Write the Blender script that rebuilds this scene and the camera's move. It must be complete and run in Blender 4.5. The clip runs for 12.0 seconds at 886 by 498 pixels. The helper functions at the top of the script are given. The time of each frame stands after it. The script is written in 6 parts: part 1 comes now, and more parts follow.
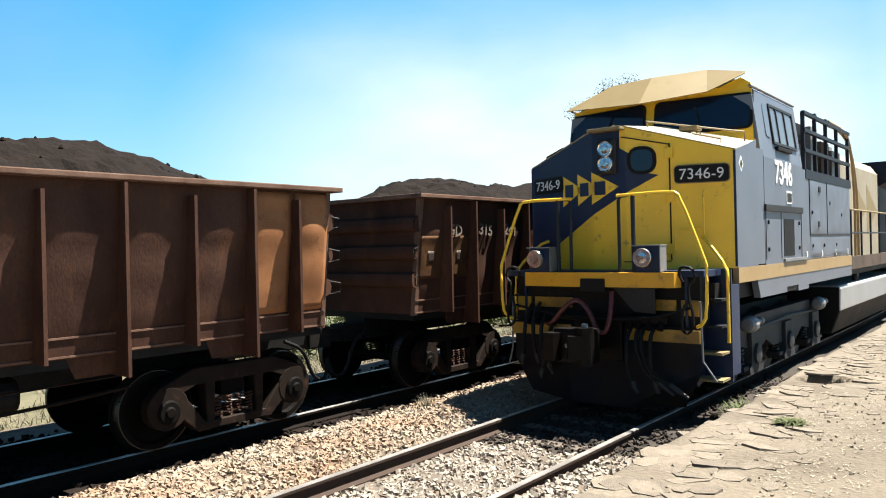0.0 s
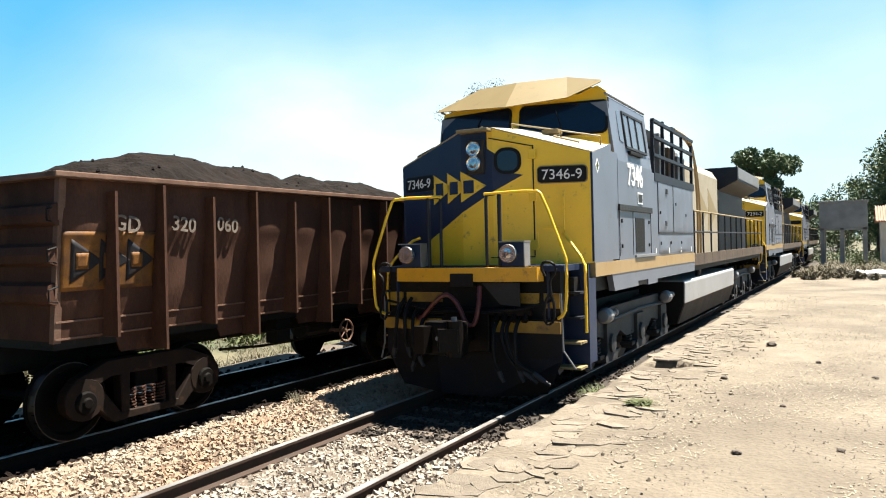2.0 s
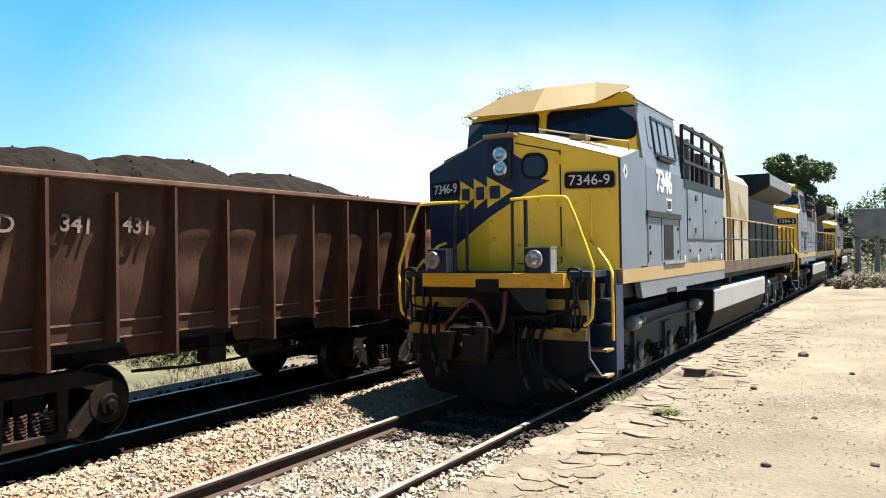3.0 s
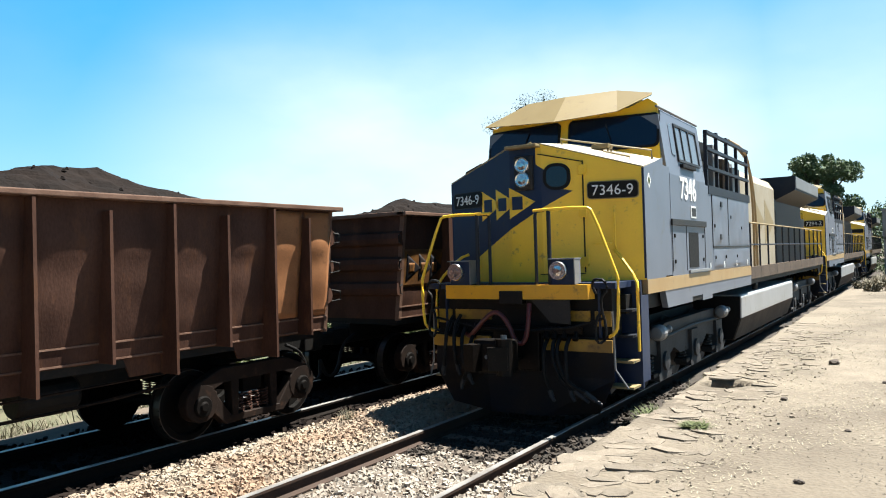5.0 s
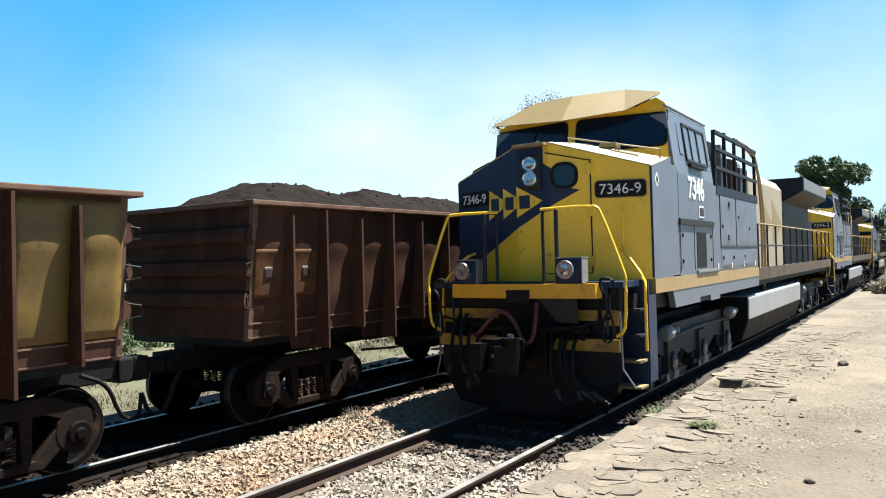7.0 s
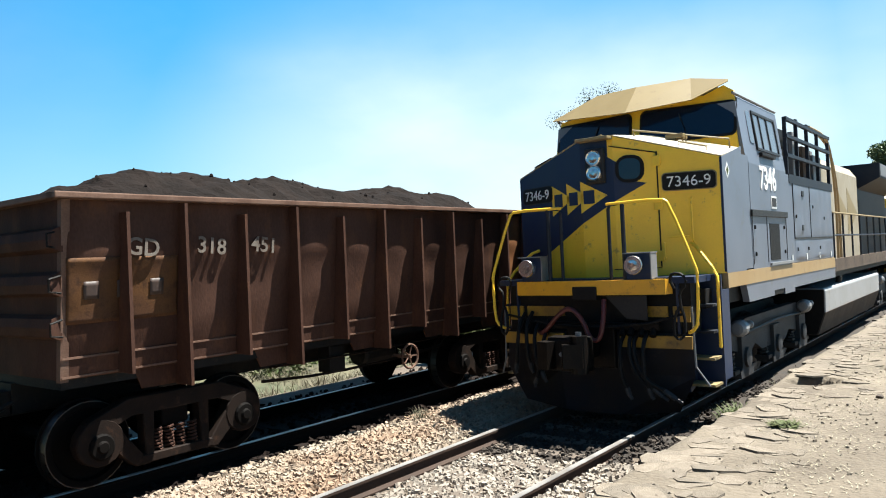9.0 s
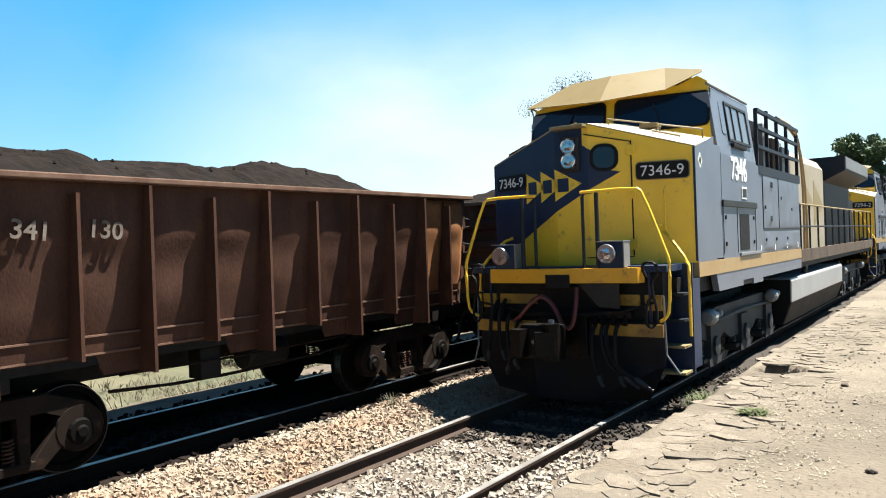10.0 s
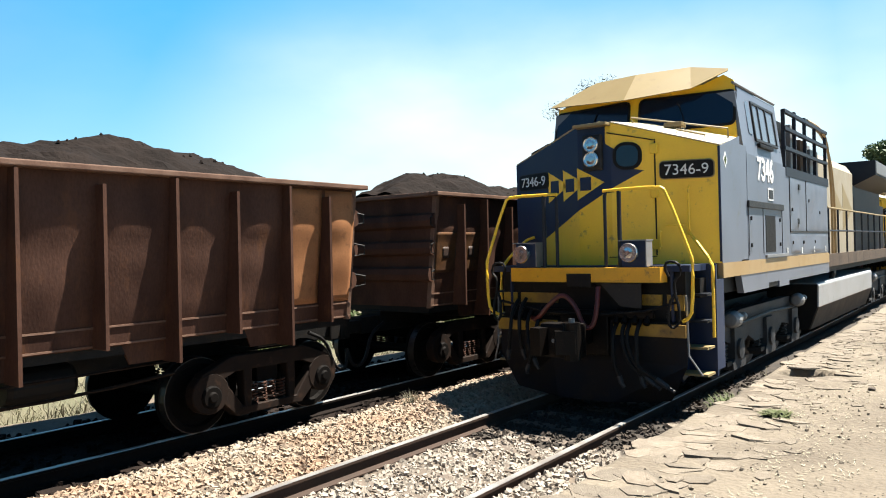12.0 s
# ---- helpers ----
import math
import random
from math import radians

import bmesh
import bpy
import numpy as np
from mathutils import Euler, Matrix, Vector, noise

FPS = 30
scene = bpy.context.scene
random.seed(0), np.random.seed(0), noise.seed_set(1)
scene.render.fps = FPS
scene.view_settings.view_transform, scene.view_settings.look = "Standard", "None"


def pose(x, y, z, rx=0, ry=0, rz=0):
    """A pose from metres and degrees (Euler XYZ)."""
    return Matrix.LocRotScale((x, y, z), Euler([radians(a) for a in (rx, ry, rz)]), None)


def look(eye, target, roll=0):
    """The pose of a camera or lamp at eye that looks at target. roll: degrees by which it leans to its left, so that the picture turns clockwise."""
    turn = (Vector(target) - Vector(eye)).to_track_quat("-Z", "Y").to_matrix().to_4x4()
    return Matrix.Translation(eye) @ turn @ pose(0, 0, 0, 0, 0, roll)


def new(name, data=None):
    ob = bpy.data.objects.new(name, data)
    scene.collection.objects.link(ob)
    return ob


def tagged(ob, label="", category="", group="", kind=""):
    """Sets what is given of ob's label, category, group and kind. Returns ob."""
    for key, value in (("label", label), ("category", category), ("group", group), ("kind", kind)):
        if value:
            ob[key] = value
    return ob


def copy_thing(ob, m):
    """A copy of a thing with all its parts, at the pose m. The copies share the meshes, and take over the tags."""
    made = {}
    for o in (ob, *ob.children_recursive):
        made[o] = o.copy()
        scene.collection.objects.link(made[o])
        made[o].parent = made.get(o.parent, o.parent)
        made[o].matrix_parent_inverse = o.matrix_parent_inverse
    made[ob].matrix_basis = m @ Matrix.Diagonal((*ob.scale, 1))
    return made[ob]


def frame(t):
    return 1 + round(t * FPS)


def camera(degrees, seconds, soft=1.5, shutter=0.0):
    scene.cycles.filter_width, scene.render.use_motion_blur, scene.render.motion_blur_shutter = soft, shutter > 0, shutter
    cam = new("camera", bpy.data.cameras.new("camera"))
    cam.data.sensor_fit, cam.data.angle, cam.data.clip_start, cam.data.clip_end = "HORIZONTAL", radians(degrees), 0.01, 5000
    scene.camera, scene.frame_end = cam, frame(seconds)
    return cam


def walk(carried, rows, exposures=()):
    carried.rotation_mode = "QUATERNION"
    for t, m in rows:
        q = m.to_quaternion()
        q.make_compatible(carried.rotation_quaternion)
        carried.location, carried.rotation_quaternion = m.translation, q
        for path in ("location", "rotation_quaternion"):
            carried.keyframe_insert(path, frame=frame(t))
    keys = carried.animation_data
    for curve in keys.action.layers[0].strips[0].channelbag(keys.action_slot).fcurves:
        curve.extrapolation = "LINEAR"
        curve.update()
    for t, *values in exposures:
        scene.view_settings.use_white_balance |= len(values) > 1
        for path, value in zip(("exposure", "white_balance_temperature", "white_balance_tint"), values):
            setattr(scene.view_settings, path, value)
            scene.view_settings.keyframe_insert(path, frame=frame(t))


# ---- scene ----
cam = camera(61.5, 12.0, soft=1.05)
PATH = [
    (0, (4.743, -10.058, 2.239), (3.482, -8.505, 2.236), -1.4),
    (0.5, (4.771, -10.086, 2.228), (3.567, -8.489, 2.219), -1.4),
    (1, (4.811, -10.173, 2.221), (3.757, -8.473, 2.22), -1.1),
    (1.5, (4.824, -10.212, 2.233), (3.859, -8.461, 2.213), -1.7),
    (2, (4.837, -10.219, 2.175), (3.861, -8.473, 2.166), -1.4),
    (2.5, (4.834, -10.222, 2.167), (3.836, -8.489, 2.166), -1.4),
    (3, (4.837, -10.191, 2.176), (3.799, -8.481, 2.182), -0.9),
    (3.5, (4.811, -10.186, 2.21), (3.752, -8.489, 2.238), -1.2),
    (5.5, (4.833, -10.18, 2.282), (3.741, -8.505, 2.301), -1.7),
    (6, (4.846, -10.16, 2.243), (3.749, -8.488, 2.27), -1.6),
    (6.5, (4.821, -10.171, 2.233), (3.721, -8.5, 2.259), -1.4),
    (8.3, (4.673, -10.131, 2.262), (3.514, -8.502, 2.301), -4.1),
    (8.5, (4.658, -10.119, 2.272), (3.449, -8.527, 2.313), -3.8),
    (9, (4.672, -10.165, 2.26), (3.448, -8.584, 2.284), -2.7),
    (9.5, (4.643, -10.144, 2.248), (3.47, -8.524, 2.246), -2.5),
    (10, (4.599, -10.138, 2.251), (3.437, -8.51, 2.238), -2.1),
    (10.5, (4.62, -10.14, 2.244), (3.438, -8.526, 2.24), -2.1),
    (11, (4.631, -10.123, 2.241), (3.435, -8.521, 2.233), -1.9),
    (11.5, (4.593, -10.118, 2.217), (3.395, -8.516, 2.206), -1.4),
    (12, (4.614, -10.104, 2.156), (3.402, -8.513, 2.156), -1.4),
]
walk(cam, [(t, look(eye, target, roll)) for t, eye, target, roll in PATH],
     exposures=[(0, 2.10, 6550, 7), (1.5, 2.18, 6700, 7), (3.7, 2.16, 6600, 7), (5.3, 2.06, 6250, 5), (8.5, 2.00, 6200, 5), (9.5, 2.02, 6250, 5), (10.5, 2.12, 6550, 7), (12, 2.14, 6550, 7)])

# ---- world, sun, exposure ----
SUN = Vector((1.14, 1.69, 4.5)).normalized()
world = bpy.data.worlds.new("sky")
scene.world = world
world.use_nodes = True
wn, wl = world.node_tree.nodes, world.node_tree.links
sky = wn.new("ShaderNodeTexSky")
sky.sky_type = "NISHITA"
sky.sun_disc = False
sky.sun_elevation = math.asin(SUN.z)
sky.sun_rotation = math.atan2(SUN.x, SUN.y)
sky.air_density, sky.dust_density, sky.ozone_density = 1.0, 1.2, 2.0
tint = wn.new("ShaderNodeMixRGB")
tint.blend_type = "MULTIPLY"
tint.inputs["Fac"].default_value = 1
tint.inputs["Color2"].default_value = (0.22, 0.74, 1.0, 1)
wl.new(sky.outputs["Color"], tint.inputs["Color1"])
coord = wn.new("ShaderNodeTexCoord")


def sky_math(op, a, b, clamp=False):
    n = wn.new("ShaderNodeMath")
    n.operation, n.use_clamp = op, clamp
    for i, v in enumerate((a, b)):
        if isinstance(v, (int, float)):
            n.inputs[i].default_value = v
        else:
            wl.new(v, n.inputs[i])
    return n.outputs[0]


def sky_lobe(way, start, end):
    """0 to 1 as the direction nears a given one: a bank of thin cloud."""
    d = wn.new("ShaderNodeVectorMath")
    d.operation = "DOT_PRODUCT"
    d.inputs[1].default_value = Vector(way).normalized()
    wl.new(coord.outputs["Generated"], d.inputs[0])
    r = wn.new("ShaderNodeMapRange")
    r.interpolation_type = "SMOOTHSTEP"
    r.inputs["From Min"].default_value, r.inputs["From Max"].default_value = start, end
    wl.new(d.outputs["Value"], r.inputs["Value"])
    return r.outputs["Result"]


stretch = wn.new("ShaderNodeMapping")
stretch.inputs["Scale"].default_value = (1.0, 1.0, 2.2)
cloud = wn.new("ShaderNodeTexNoise")
cloud.inputs["Scale"].default_value, cloud.inputs["Detail"].default_value, cloud.inputs["Roughness"].default_value = 2.3, 7, 0.5
wl.new(coord.outputs["Generated"], stretch.inputs["Vector"])
wl.new(stretch.outputs["Vector"], cloud.inputs["Vector"])
wisp = sky_math("MULTIPLY", sky_math("SUBTRACT", cloud.outputs["Fac"], 0.38), 2.4, True)
bank = sky_math("MAXIMUM", sky_lobe((-0.58, 1.0, 0.13), 0.86, 0.992), sky_math("MULTIPLY", sky_lobe((0.05, 1.0, 0.16), 0.925, 0.998), 0.68))
veil = sky_math("MULTIPLY", bank, sky_math("ADD", sky_math("MULTIPLY", wisp, 0.7), 0.55), True)
axes = wn.new("ShaderNodeSeparateXYZ")
wl.new(coord.outputs["Generated"], axes.inputs[0])


def sky_step(value, start, end):
    r = wn.new("ShaderNodeMapRange")
    r.interpolation_type = "SMOOTHSTEP"
    r.inputs["From Min"].default_value, r.inputs["From Max"].default_value = start, end
    wl.new(value, r.inputs["Value"])
    return r.outputs["Result"]


def sky_layer(under, color, fac):
    m = wn.new("ShaderNodeMixRGB")
    m.inputs["Color2"].default_value = (*color, 1)
    wl.new(fac, m.inputs["Fac"])
    wl.new(under, m.inputs["Color1"])
    return m.outputs["Color"]


# low haze, brighter towards the sun's side, then the thin cloud banks
sunward = sky_math("ADD", sky_math("MULTIPLY", sky_step(axes.outputs["Y"], -0.2, 0.55), 0.9), 0.05)
shade = sky_layer(tint.outputs["Color"], (0.12, 0.75, 1.9), sky_math("MULTIPLY", sky_step(axes.outputs["Z"], 0.35, 0.8), 0.7))
shade = sky_layer(shade, (0.9, 4.7, 9.3), sky_math("MULTIPLY", sky_step(axes.outputs["Z"], 0.62, 0.28), sunward))
shade = sky_layer(shade, (4.4, 7.8, 9.3), sky_math("MULTIPLY", sky_step(axes.outputs["Z"], 0.31, 0.03), sunward))
shade = sky_layer(shade, (10.2, 10.8, 10.6), sky_math("MAXIMUM", sky_math("MULTIPLY", veil, sky_math("ADD", sky_math("MULTIPLY", sky_step(axes.outputs["Z"], 0.39, 0.14), 0.85), 0.08)), sky_math("MULTIPLY", wisp, 0.10)))
back = wn["Background"]
back.inputs["Strength"].default_value = 0.0285
wl.new(shade, back.inputs["Color"])
sun = new("sun", bpy.data.lights.new("sun", "SUN"))
sun.data.energy, sun.data.angle, sun.data.color = 5.0, radians(0.55), (1.0, 0.95, 0.87)
sun.matrix_world = look(SUN * 60, (0, 0, 0))


# ---- materials ----
def material(name, color, rough=0.6, metal=0.0, second=None, scale=6.0, amount=0.5, bump=0.1, fine=60.0,
             dirt=None, dirt_amount=0.0, per_object=0.0, spec=0.5, stretch=(1, 1, 1), tone=0.66, speckle=0.45):
    """A paint, metal, earth or wood: two scales of variation, fine relief, and dirt or rust in patches."""
    # tone lowers the base colours, so that shade comes out deeper against sunlit parts
    second = [c * tone for c in (second or [c * 0.7 for c in color])]
    color, dirt = [c * tone for c in color], [c * tone for c in dirt] if dirt else None
    m = bpy.data.materials.new(name)
    m.use_nodes = True
    n, l = m.node_tree.nodes, m.node_tree.links
    b = n["Principled BSDF"]
    b.inputs["Roughness"].default_value, b.inputs["Metallic"].default_value = rough, metal
    b.inputs["Specular IOR Level"].default_value = spec
    tc = n.new("ShaderNodeTexCoord")
    mp = n.new("ShaderNodeMapping")
    mp.inputs["Scale"].default_value = stretch
    l.new(tc.outputs["Object"], mp.inputs["Vector"])
    big, small = n.new("ShaderNodeTexNoise"), n.new("ShaderNodeTexNoise")
    big.inputs["Scale"].default_value, big.inputs["Detail"].default_value = scale, 6
    small.inputs["Scale"].default_value, small.inputs["Detail"].default_value = fine, 4
    l.new(mp.outputs["Vector"], big.inputs["Vector"])
    l.new(mp.outputs["Vector"], small.inputs["Vector"])
    r1 = n.new("ShaderNodeValToRGB")
    r1.color_ramp.elements[0].position, r1.color_ramp.elements[1].position = 0.36, 0.66
    l.new(big.outputs["Fac"], r1.inputs["Fac"])
    mix = n.new("ShaderNodeMixRGB")
    mix.inputs["Color1"].default_value = (*color, 1)
    mix.inputs["Color2"].default_value = (*second, 1)
    fac = n.new("ShaderNodeMath")
    fac.operation = "MULTIPLY"
    fac.inputs[1].default_value = amount
    l.new(r1.outputs["Color"], fac.inputs[0])
    l.new(fac.outputs[0], mix.inputs["Fac"])
    out = mix.outputs["Color"]
    grain = n.new("ShaderNodeMixRGB")
    grain.blend_type = "MULTIPLY"
    grain.inputs["Fac"].default_value = speckle
    l.new(out, grain.inputs["Color1"])
    r2 = n.new("ShaderNodeValToRGB")
    r2.color_ramp.elements[0].position, r2.color_ramp.elements[1].position = 0.3, 0.62
    r2.color_ramp.elements[0].color = (0.55, 0.55, 0.55, 1)
    l.new(small.outputs["Fac"], r2.inputs["Fac"])
    l.new(r2.outputs["Color"], grain.inputs["Color2"])
    out = grain.outputs["Color"]
    if dirt:
        spots = n.new("ShaderNodeTexNoise")
        spots.inputs["Scale"].default_value, spots.inputs["Detail"].default_value = scale * 2.3, 9
        spots.inputs["Roughness"].default_value = 0.7
        l.new(mp.outputs["Vector"], spots.inputs["Vector"])
        r3 = n.new("ShaderNodeValToRGB")
        r3.color_ramp.elements[0].position, r3.color_ramp.elements[1].position = 0.62 - 0.2 * dirt_amount, 0.74
        l.new(spots.outputs["Fac"], r3.inputs["Fac"])
        soil = n.new("ShaderNodeMixRGB")
        soil.inputs["Color2"].default_value = (*dirt, 1)
        l.new(r3.outputs["Color"], soil.inputs["Fac"])
        l.new(out, soil.inputs["Color1"])
        out = soil.outputs["Color"]
    if per_object:
        info = n.new("ShaderNodeObjectInfo")
        span = n.new("ShaderNodeMapRange")
        span.inputs["To Min"].default_value, span.inputs["To Max"].default_value = 1 - per_object, 1 + per_object
        l.new(info.outputs["Random"], span.inputs["Value"])
        vary = n.new("ShaderNodeMixRGB")
        vary.blend_type = "MULTIPLY"
        vary.inputs["Fac"].default_value = 1
        l.new(out, vary.inputs["Color1"])
        l.new(span.outputs["Result"], vary.inputs["Color2"])
        out = vary.outputs["Color"]
    l.new(out, b.inputs["Base Color"])
    if bump:
        bp = n.new("ShaderNodeBump")
        bp.inputs["Strength"].default_value, bp.inputs["Distance"].default_value = bump, 0.02
        l.new(small.outputs["Fac"], bp.inputs["Height"])
        l.new(bp.outputs["Normal"], b.inputs["Normal"])
    return m


YELLOW = material("yellow_paint", (0.90, 0.56, 0.032), 0.42, second=(0.78, 0.46, 0.035), scale=2.2, amount=0.6, bump=0.03,
                  dirt=(0.16, 0.11, 0.06), dirt_amount=0.12, tone=1.0, speckle=0.12)
AMBER = material("amber_paint", (0.85, 0.42, 0.02), 0.4, second=(0.65, 0.32, 0.03), scale=3, amount=0.5, bump=0.03,
                 dirt=(0.12, 0.08, 0.05), dirt_amount=0.25, tone=0.85, speckle=0.12)
CREAM = material("sun_bleached_yellow_paint", (0.3612, 0.2666, 0.1204), 0.5, second=(0.3096, 0.2193, 0.0903), scale=2.2, amount=0.6,
                 bump=0.03, dirt=(0.258, 0.172, 0.086), dirt_amount=0.12, speckle=0.12)
BLEACHED = material("chalky_bleached_paint", (0.493, 0.425, 0.3145), 0.6, second=(0.425, 0.3485, 0.2295), scale=2.2, amount=0.7, bump=0.04,
                    dirt=(0.306, 0.2295, 0.136), dirt_amount=0.2, speckle=0.12)
STRIPE = material("faded_peach_paint", (0.50, 0.345, 0.165), 0.5, second=(0.46, 0.285, 0.11), scale=2.2, amount=0.7, bump=0.03,
                  dirt=(0.255, 0.17, 0.102), dirt_amount=0.25, speckle=0.12)
BLUE = material("dark_blue_paint", (0.019, 0.034, 0.092), 0.45, second=(0.036, 0.050, 0.088), scale=2, amount=0.7, bump=0.03,
                dirt=(0.0648, 0.0576, 0.056), dirt_amount=0.15, spec=0.28, speckle=0.12)
GREY = material("grey_paint", (0.195, 0.216, 0.270), 0.4, second=(0.155, 0.172, 0.215), scale=1.3, amount=0.6, bump=0.03,
                dirt=(0.156, 0.1482, 0.144), dirt_amount=0.2, speckle=0.12)
PALE = material("pale_grey_paint", (0.288, 0.288, 0.296), 0.45, second=(0.216, 0.212, 0.208), scale=1.5, amount=0.6, bump=0.03,
                dirt=(0.2, 0.176, 0.152), dirt_amount=0.3, speckle=0.12)
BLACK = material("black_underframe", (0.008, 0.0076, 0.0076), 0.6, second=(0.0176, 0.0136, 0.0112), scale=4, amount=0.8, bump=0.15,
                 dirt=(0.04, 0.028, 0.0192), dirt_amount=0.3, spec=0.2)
TRUCK = material("greasy_cast_steel", (0.0255, 0.02465, 0.0255), 0.5, second=(0.04675, 0.0391, 0.0323), scale=4, amount=0.7, bump=0.15,
                 dirt=(0.068, 0.051, 0.03825), dirt_amount=0.25, spec=0.3)
RUBBER = material("black_rubber", (0.012, 0.011, 0.011), 0.65, bump=0.1, spec=0.2)
RED = material("red_hose_rubber", (0.16, 0.028, 0.025), 0.5, bump=0.1, dirt=(0.07, 0.05, 0.04), dirt_amount=0.3)
WHITE = material("white_paint", (0.78, 0.78, 0.77), 0.5, amount=0.2, bump=0.02, tone=1.0)
CHROME = material("bright_metal", (0.75, 0.75, 0.76), 0.22, 0.9, amount=0.15, bump=0.02, tone=1.0)
RUST = material("rusty_ore_stained_steel", (0.120, 0.060, 0.042), 0.72, second=(0.058, 0.0275, 0.0195), scale=1.6, amount=0.9,
                bump=0.12, fine=45, dirt=(0.15, 0.068, 0.036), dirt_amount=0.4, stretch=(1, 1, 0.45), spec=0.1)
# near-black base colour holds the shade that the wagon body casts here
BOGIE = material("shade_dark_bogie_steel", (0.006, 0.0042, 0.0034), 0.75, second=(0.004, 0.003, 0.0026), scale=3, amount=0.8, bump=0.15,
                 dirt=(0.018, 0.009, 0.006), dirt_amount=0.25, spec=0.08)
CASTING = material("dusty_rust_casting", (0.026, 0.0145, 0.0098), 0.75, second=(0.011, 0.007, 0.0055), scale=3, amount=0.8, bump=0.15,
                   dirt=(0.06, 0.03, 0.018), dirt_amount=0.3, spec=0.12)
GHOST = material("worn_off_orange_paint", (0.17, 0.080, 0.033), 0.7, second=(0.115, 0.056, 0.033), scale=3.5, amount=0.9, bump=0.1,
                 dirt=(0.05, 0.028, 0.02), dirt_amount=0.5, spec=0.1)
ORERAIL = material("ore_coated_rail_web", (0.012, 0.0085, 0.007), 0.9, second=(0.02, 0.013, 0.01), scale=5, bump=0.2, spec=0.1)
GREASE = material("greasy_brown_coupler_steel", (0.012, 0.008, 0.006), 0.45, second=(0.006, 0.005, 0.0045), scale=7, amount=0.9, bump=0.3,
                  dirt=(0.05, 0.03, 0.02), dirt_amount=0.2, spec=0.12)
SOOTY = material("soot_stained_yellow_paint", (0.60, 0.34, 0.02), 0.5, second=(0.28, 0.15, 0.025), scale=2.6, amount=0.9, bump=0.06,
                 dirt=(0.05, 0.032, 0.02), dirt_amount=0.45, speckle=0.12)
TANK = material("tank_white_paint", (0.46, 0.46, 0.47), 0.42, second=(0.38, 0.375, 0.37), scale=1.5, amount=0.6, bump=0.03,
                dirt=(0.28, 0.25, 0.21), dirt_amount=0.25, speckle=0.12)
DUSTYTRUCK = material("grey_dusty_truck_casting", (0.066, 0.065, 0.068), 0.65, second=(0.035, 0.033, 0.033), scale=3, amount=0.8, bump=0.15,
                      dirt=(0.095, 0.08, 0.066), dirt_amount=0.3, spec=0.25)
# ore dust, its colour deepened to hold the shade under the wagons
ORESHADE = material("ore_dust_bed_with_wagon_shade", (0.0168, 0.012, 0.01008), 0.95, second=(0.0288, 0.01776, 0.01296), scale=3, amount=0.7, bump=0.8, fine=25, spec=0.1)
RUSTLIGHT = material("worn_rust_steel", (0.25, 0.15, 0.108), 0.6, second=(0.15, 0.080, 0.055), scale=4, amount=0.8, bump=0.12,
                     dirt=(0.225, 0.14, 0.0924), dirt_amount=0.25, spec=0.15)
PLATEORANGE = material("bright_orange_steel", (0.50, 0.225, 0.10), 0.62, second=(0.32, 0.135, 0.06), scale=2.5, amount=0.8,
                      bump=0.06, dirt=(0.15, 0.068, 0.036), dirt_amount=0.3, spec=0.15)
FADED = material("faded_orange_paint", (0.29, 0.122, 0.026), 0.6, second=(0.1105, 0.05525, 0.02975), scale=4, amount=0.8, bump=0.08,
                 dirt=(0.085, 0.0425, 0.0255), dirt_amount=0.5, spec=0.15)
FADEDBLUE = material("faded_blue_paint", (0.052, 0.031, 0.025), 0.6, second=(0.085, 0.044, 0.028), scale=5, amount=0.8, bump=0.08)
WORNWHITE = material("worn_white_stencil", (0.26, 0.215, 0.175), 0.7, second=(0.12, 0.08, 0.058), scale=9, amount=0.8, bump=0.05)
STEELBLUE = material("weathered_dark_blue_paint", (0.022, 0.024, 0.032), 0.65, second=(0.05, 0.035, 0.026), scale=5, amount=0.8, bump=0.08, spec=0.15)
DARKHOOD = material("sooty_navy_hood_paint", (0.017, 0.021, 0.034), 0.5, second=(0.03, 0.031, 0.036), scale=2, amount=0.7, bump=0.03,
                    dirt=(0.05, 0.045, 0.042), dirt_amount=0.2, spec=0.25, speckle=0.12)
PLOUGH = material("dusty_dark_plough_paint", (0.026, 0.028, 0.042), 0.6, second=(0.05, 0.038, 0.031), scale=1.6, amount=0.9, bump=0.06,
                  dirt=(0.075, 0.052, 0.04), dirt_amount=0.3, spec=0.2, speckle=0.2)
MUSTARD = material("worn_mustard_paint", (0.255, 0.1615, 0.0255), 0.6, second=(0.17, 0.0935, 0.0255), scale=3, amount=0.8, bump=0.08,
                   dirt=(0.085, 0.0425, 0.0255), dirt_amount=0.3)
TREAD = material("polished_wheel_tread", (0.13, 0.11, 0.10), 0.42, 0.9, amount=0.3, bump=0.03)
RAILTOP = material("worn_rail_head", (0.58, 0.55, 0.52), 0.38, 0.45, second=(0.20, 0.15, 0.12), scale=3, amount=0.5, bump=0.03)
RAILSIDE = material("rusty_rail_web", (0.068, 0.04, 0.028), 0.75, second=(0.04, 0.028, 0.0224), scale=5, bump=0.15, spec=0.2)
ORE = material("dark_iron_ore", (0.0135, 0.0098, 0.0086), 0.9, second=(0.023, 0.0155, 0.0128), scale=3, amount=0.7, bump=0.9, fine=25, spec=0.08)
BALLAST = material("ballast_stone", (0.4032, 0.3472, 0.286), 0.85, second=(0.3024, 0.2464, 0.198), scale=2, amount=0.8, bump=0.3, fine=70,
                   per_object=0.1)
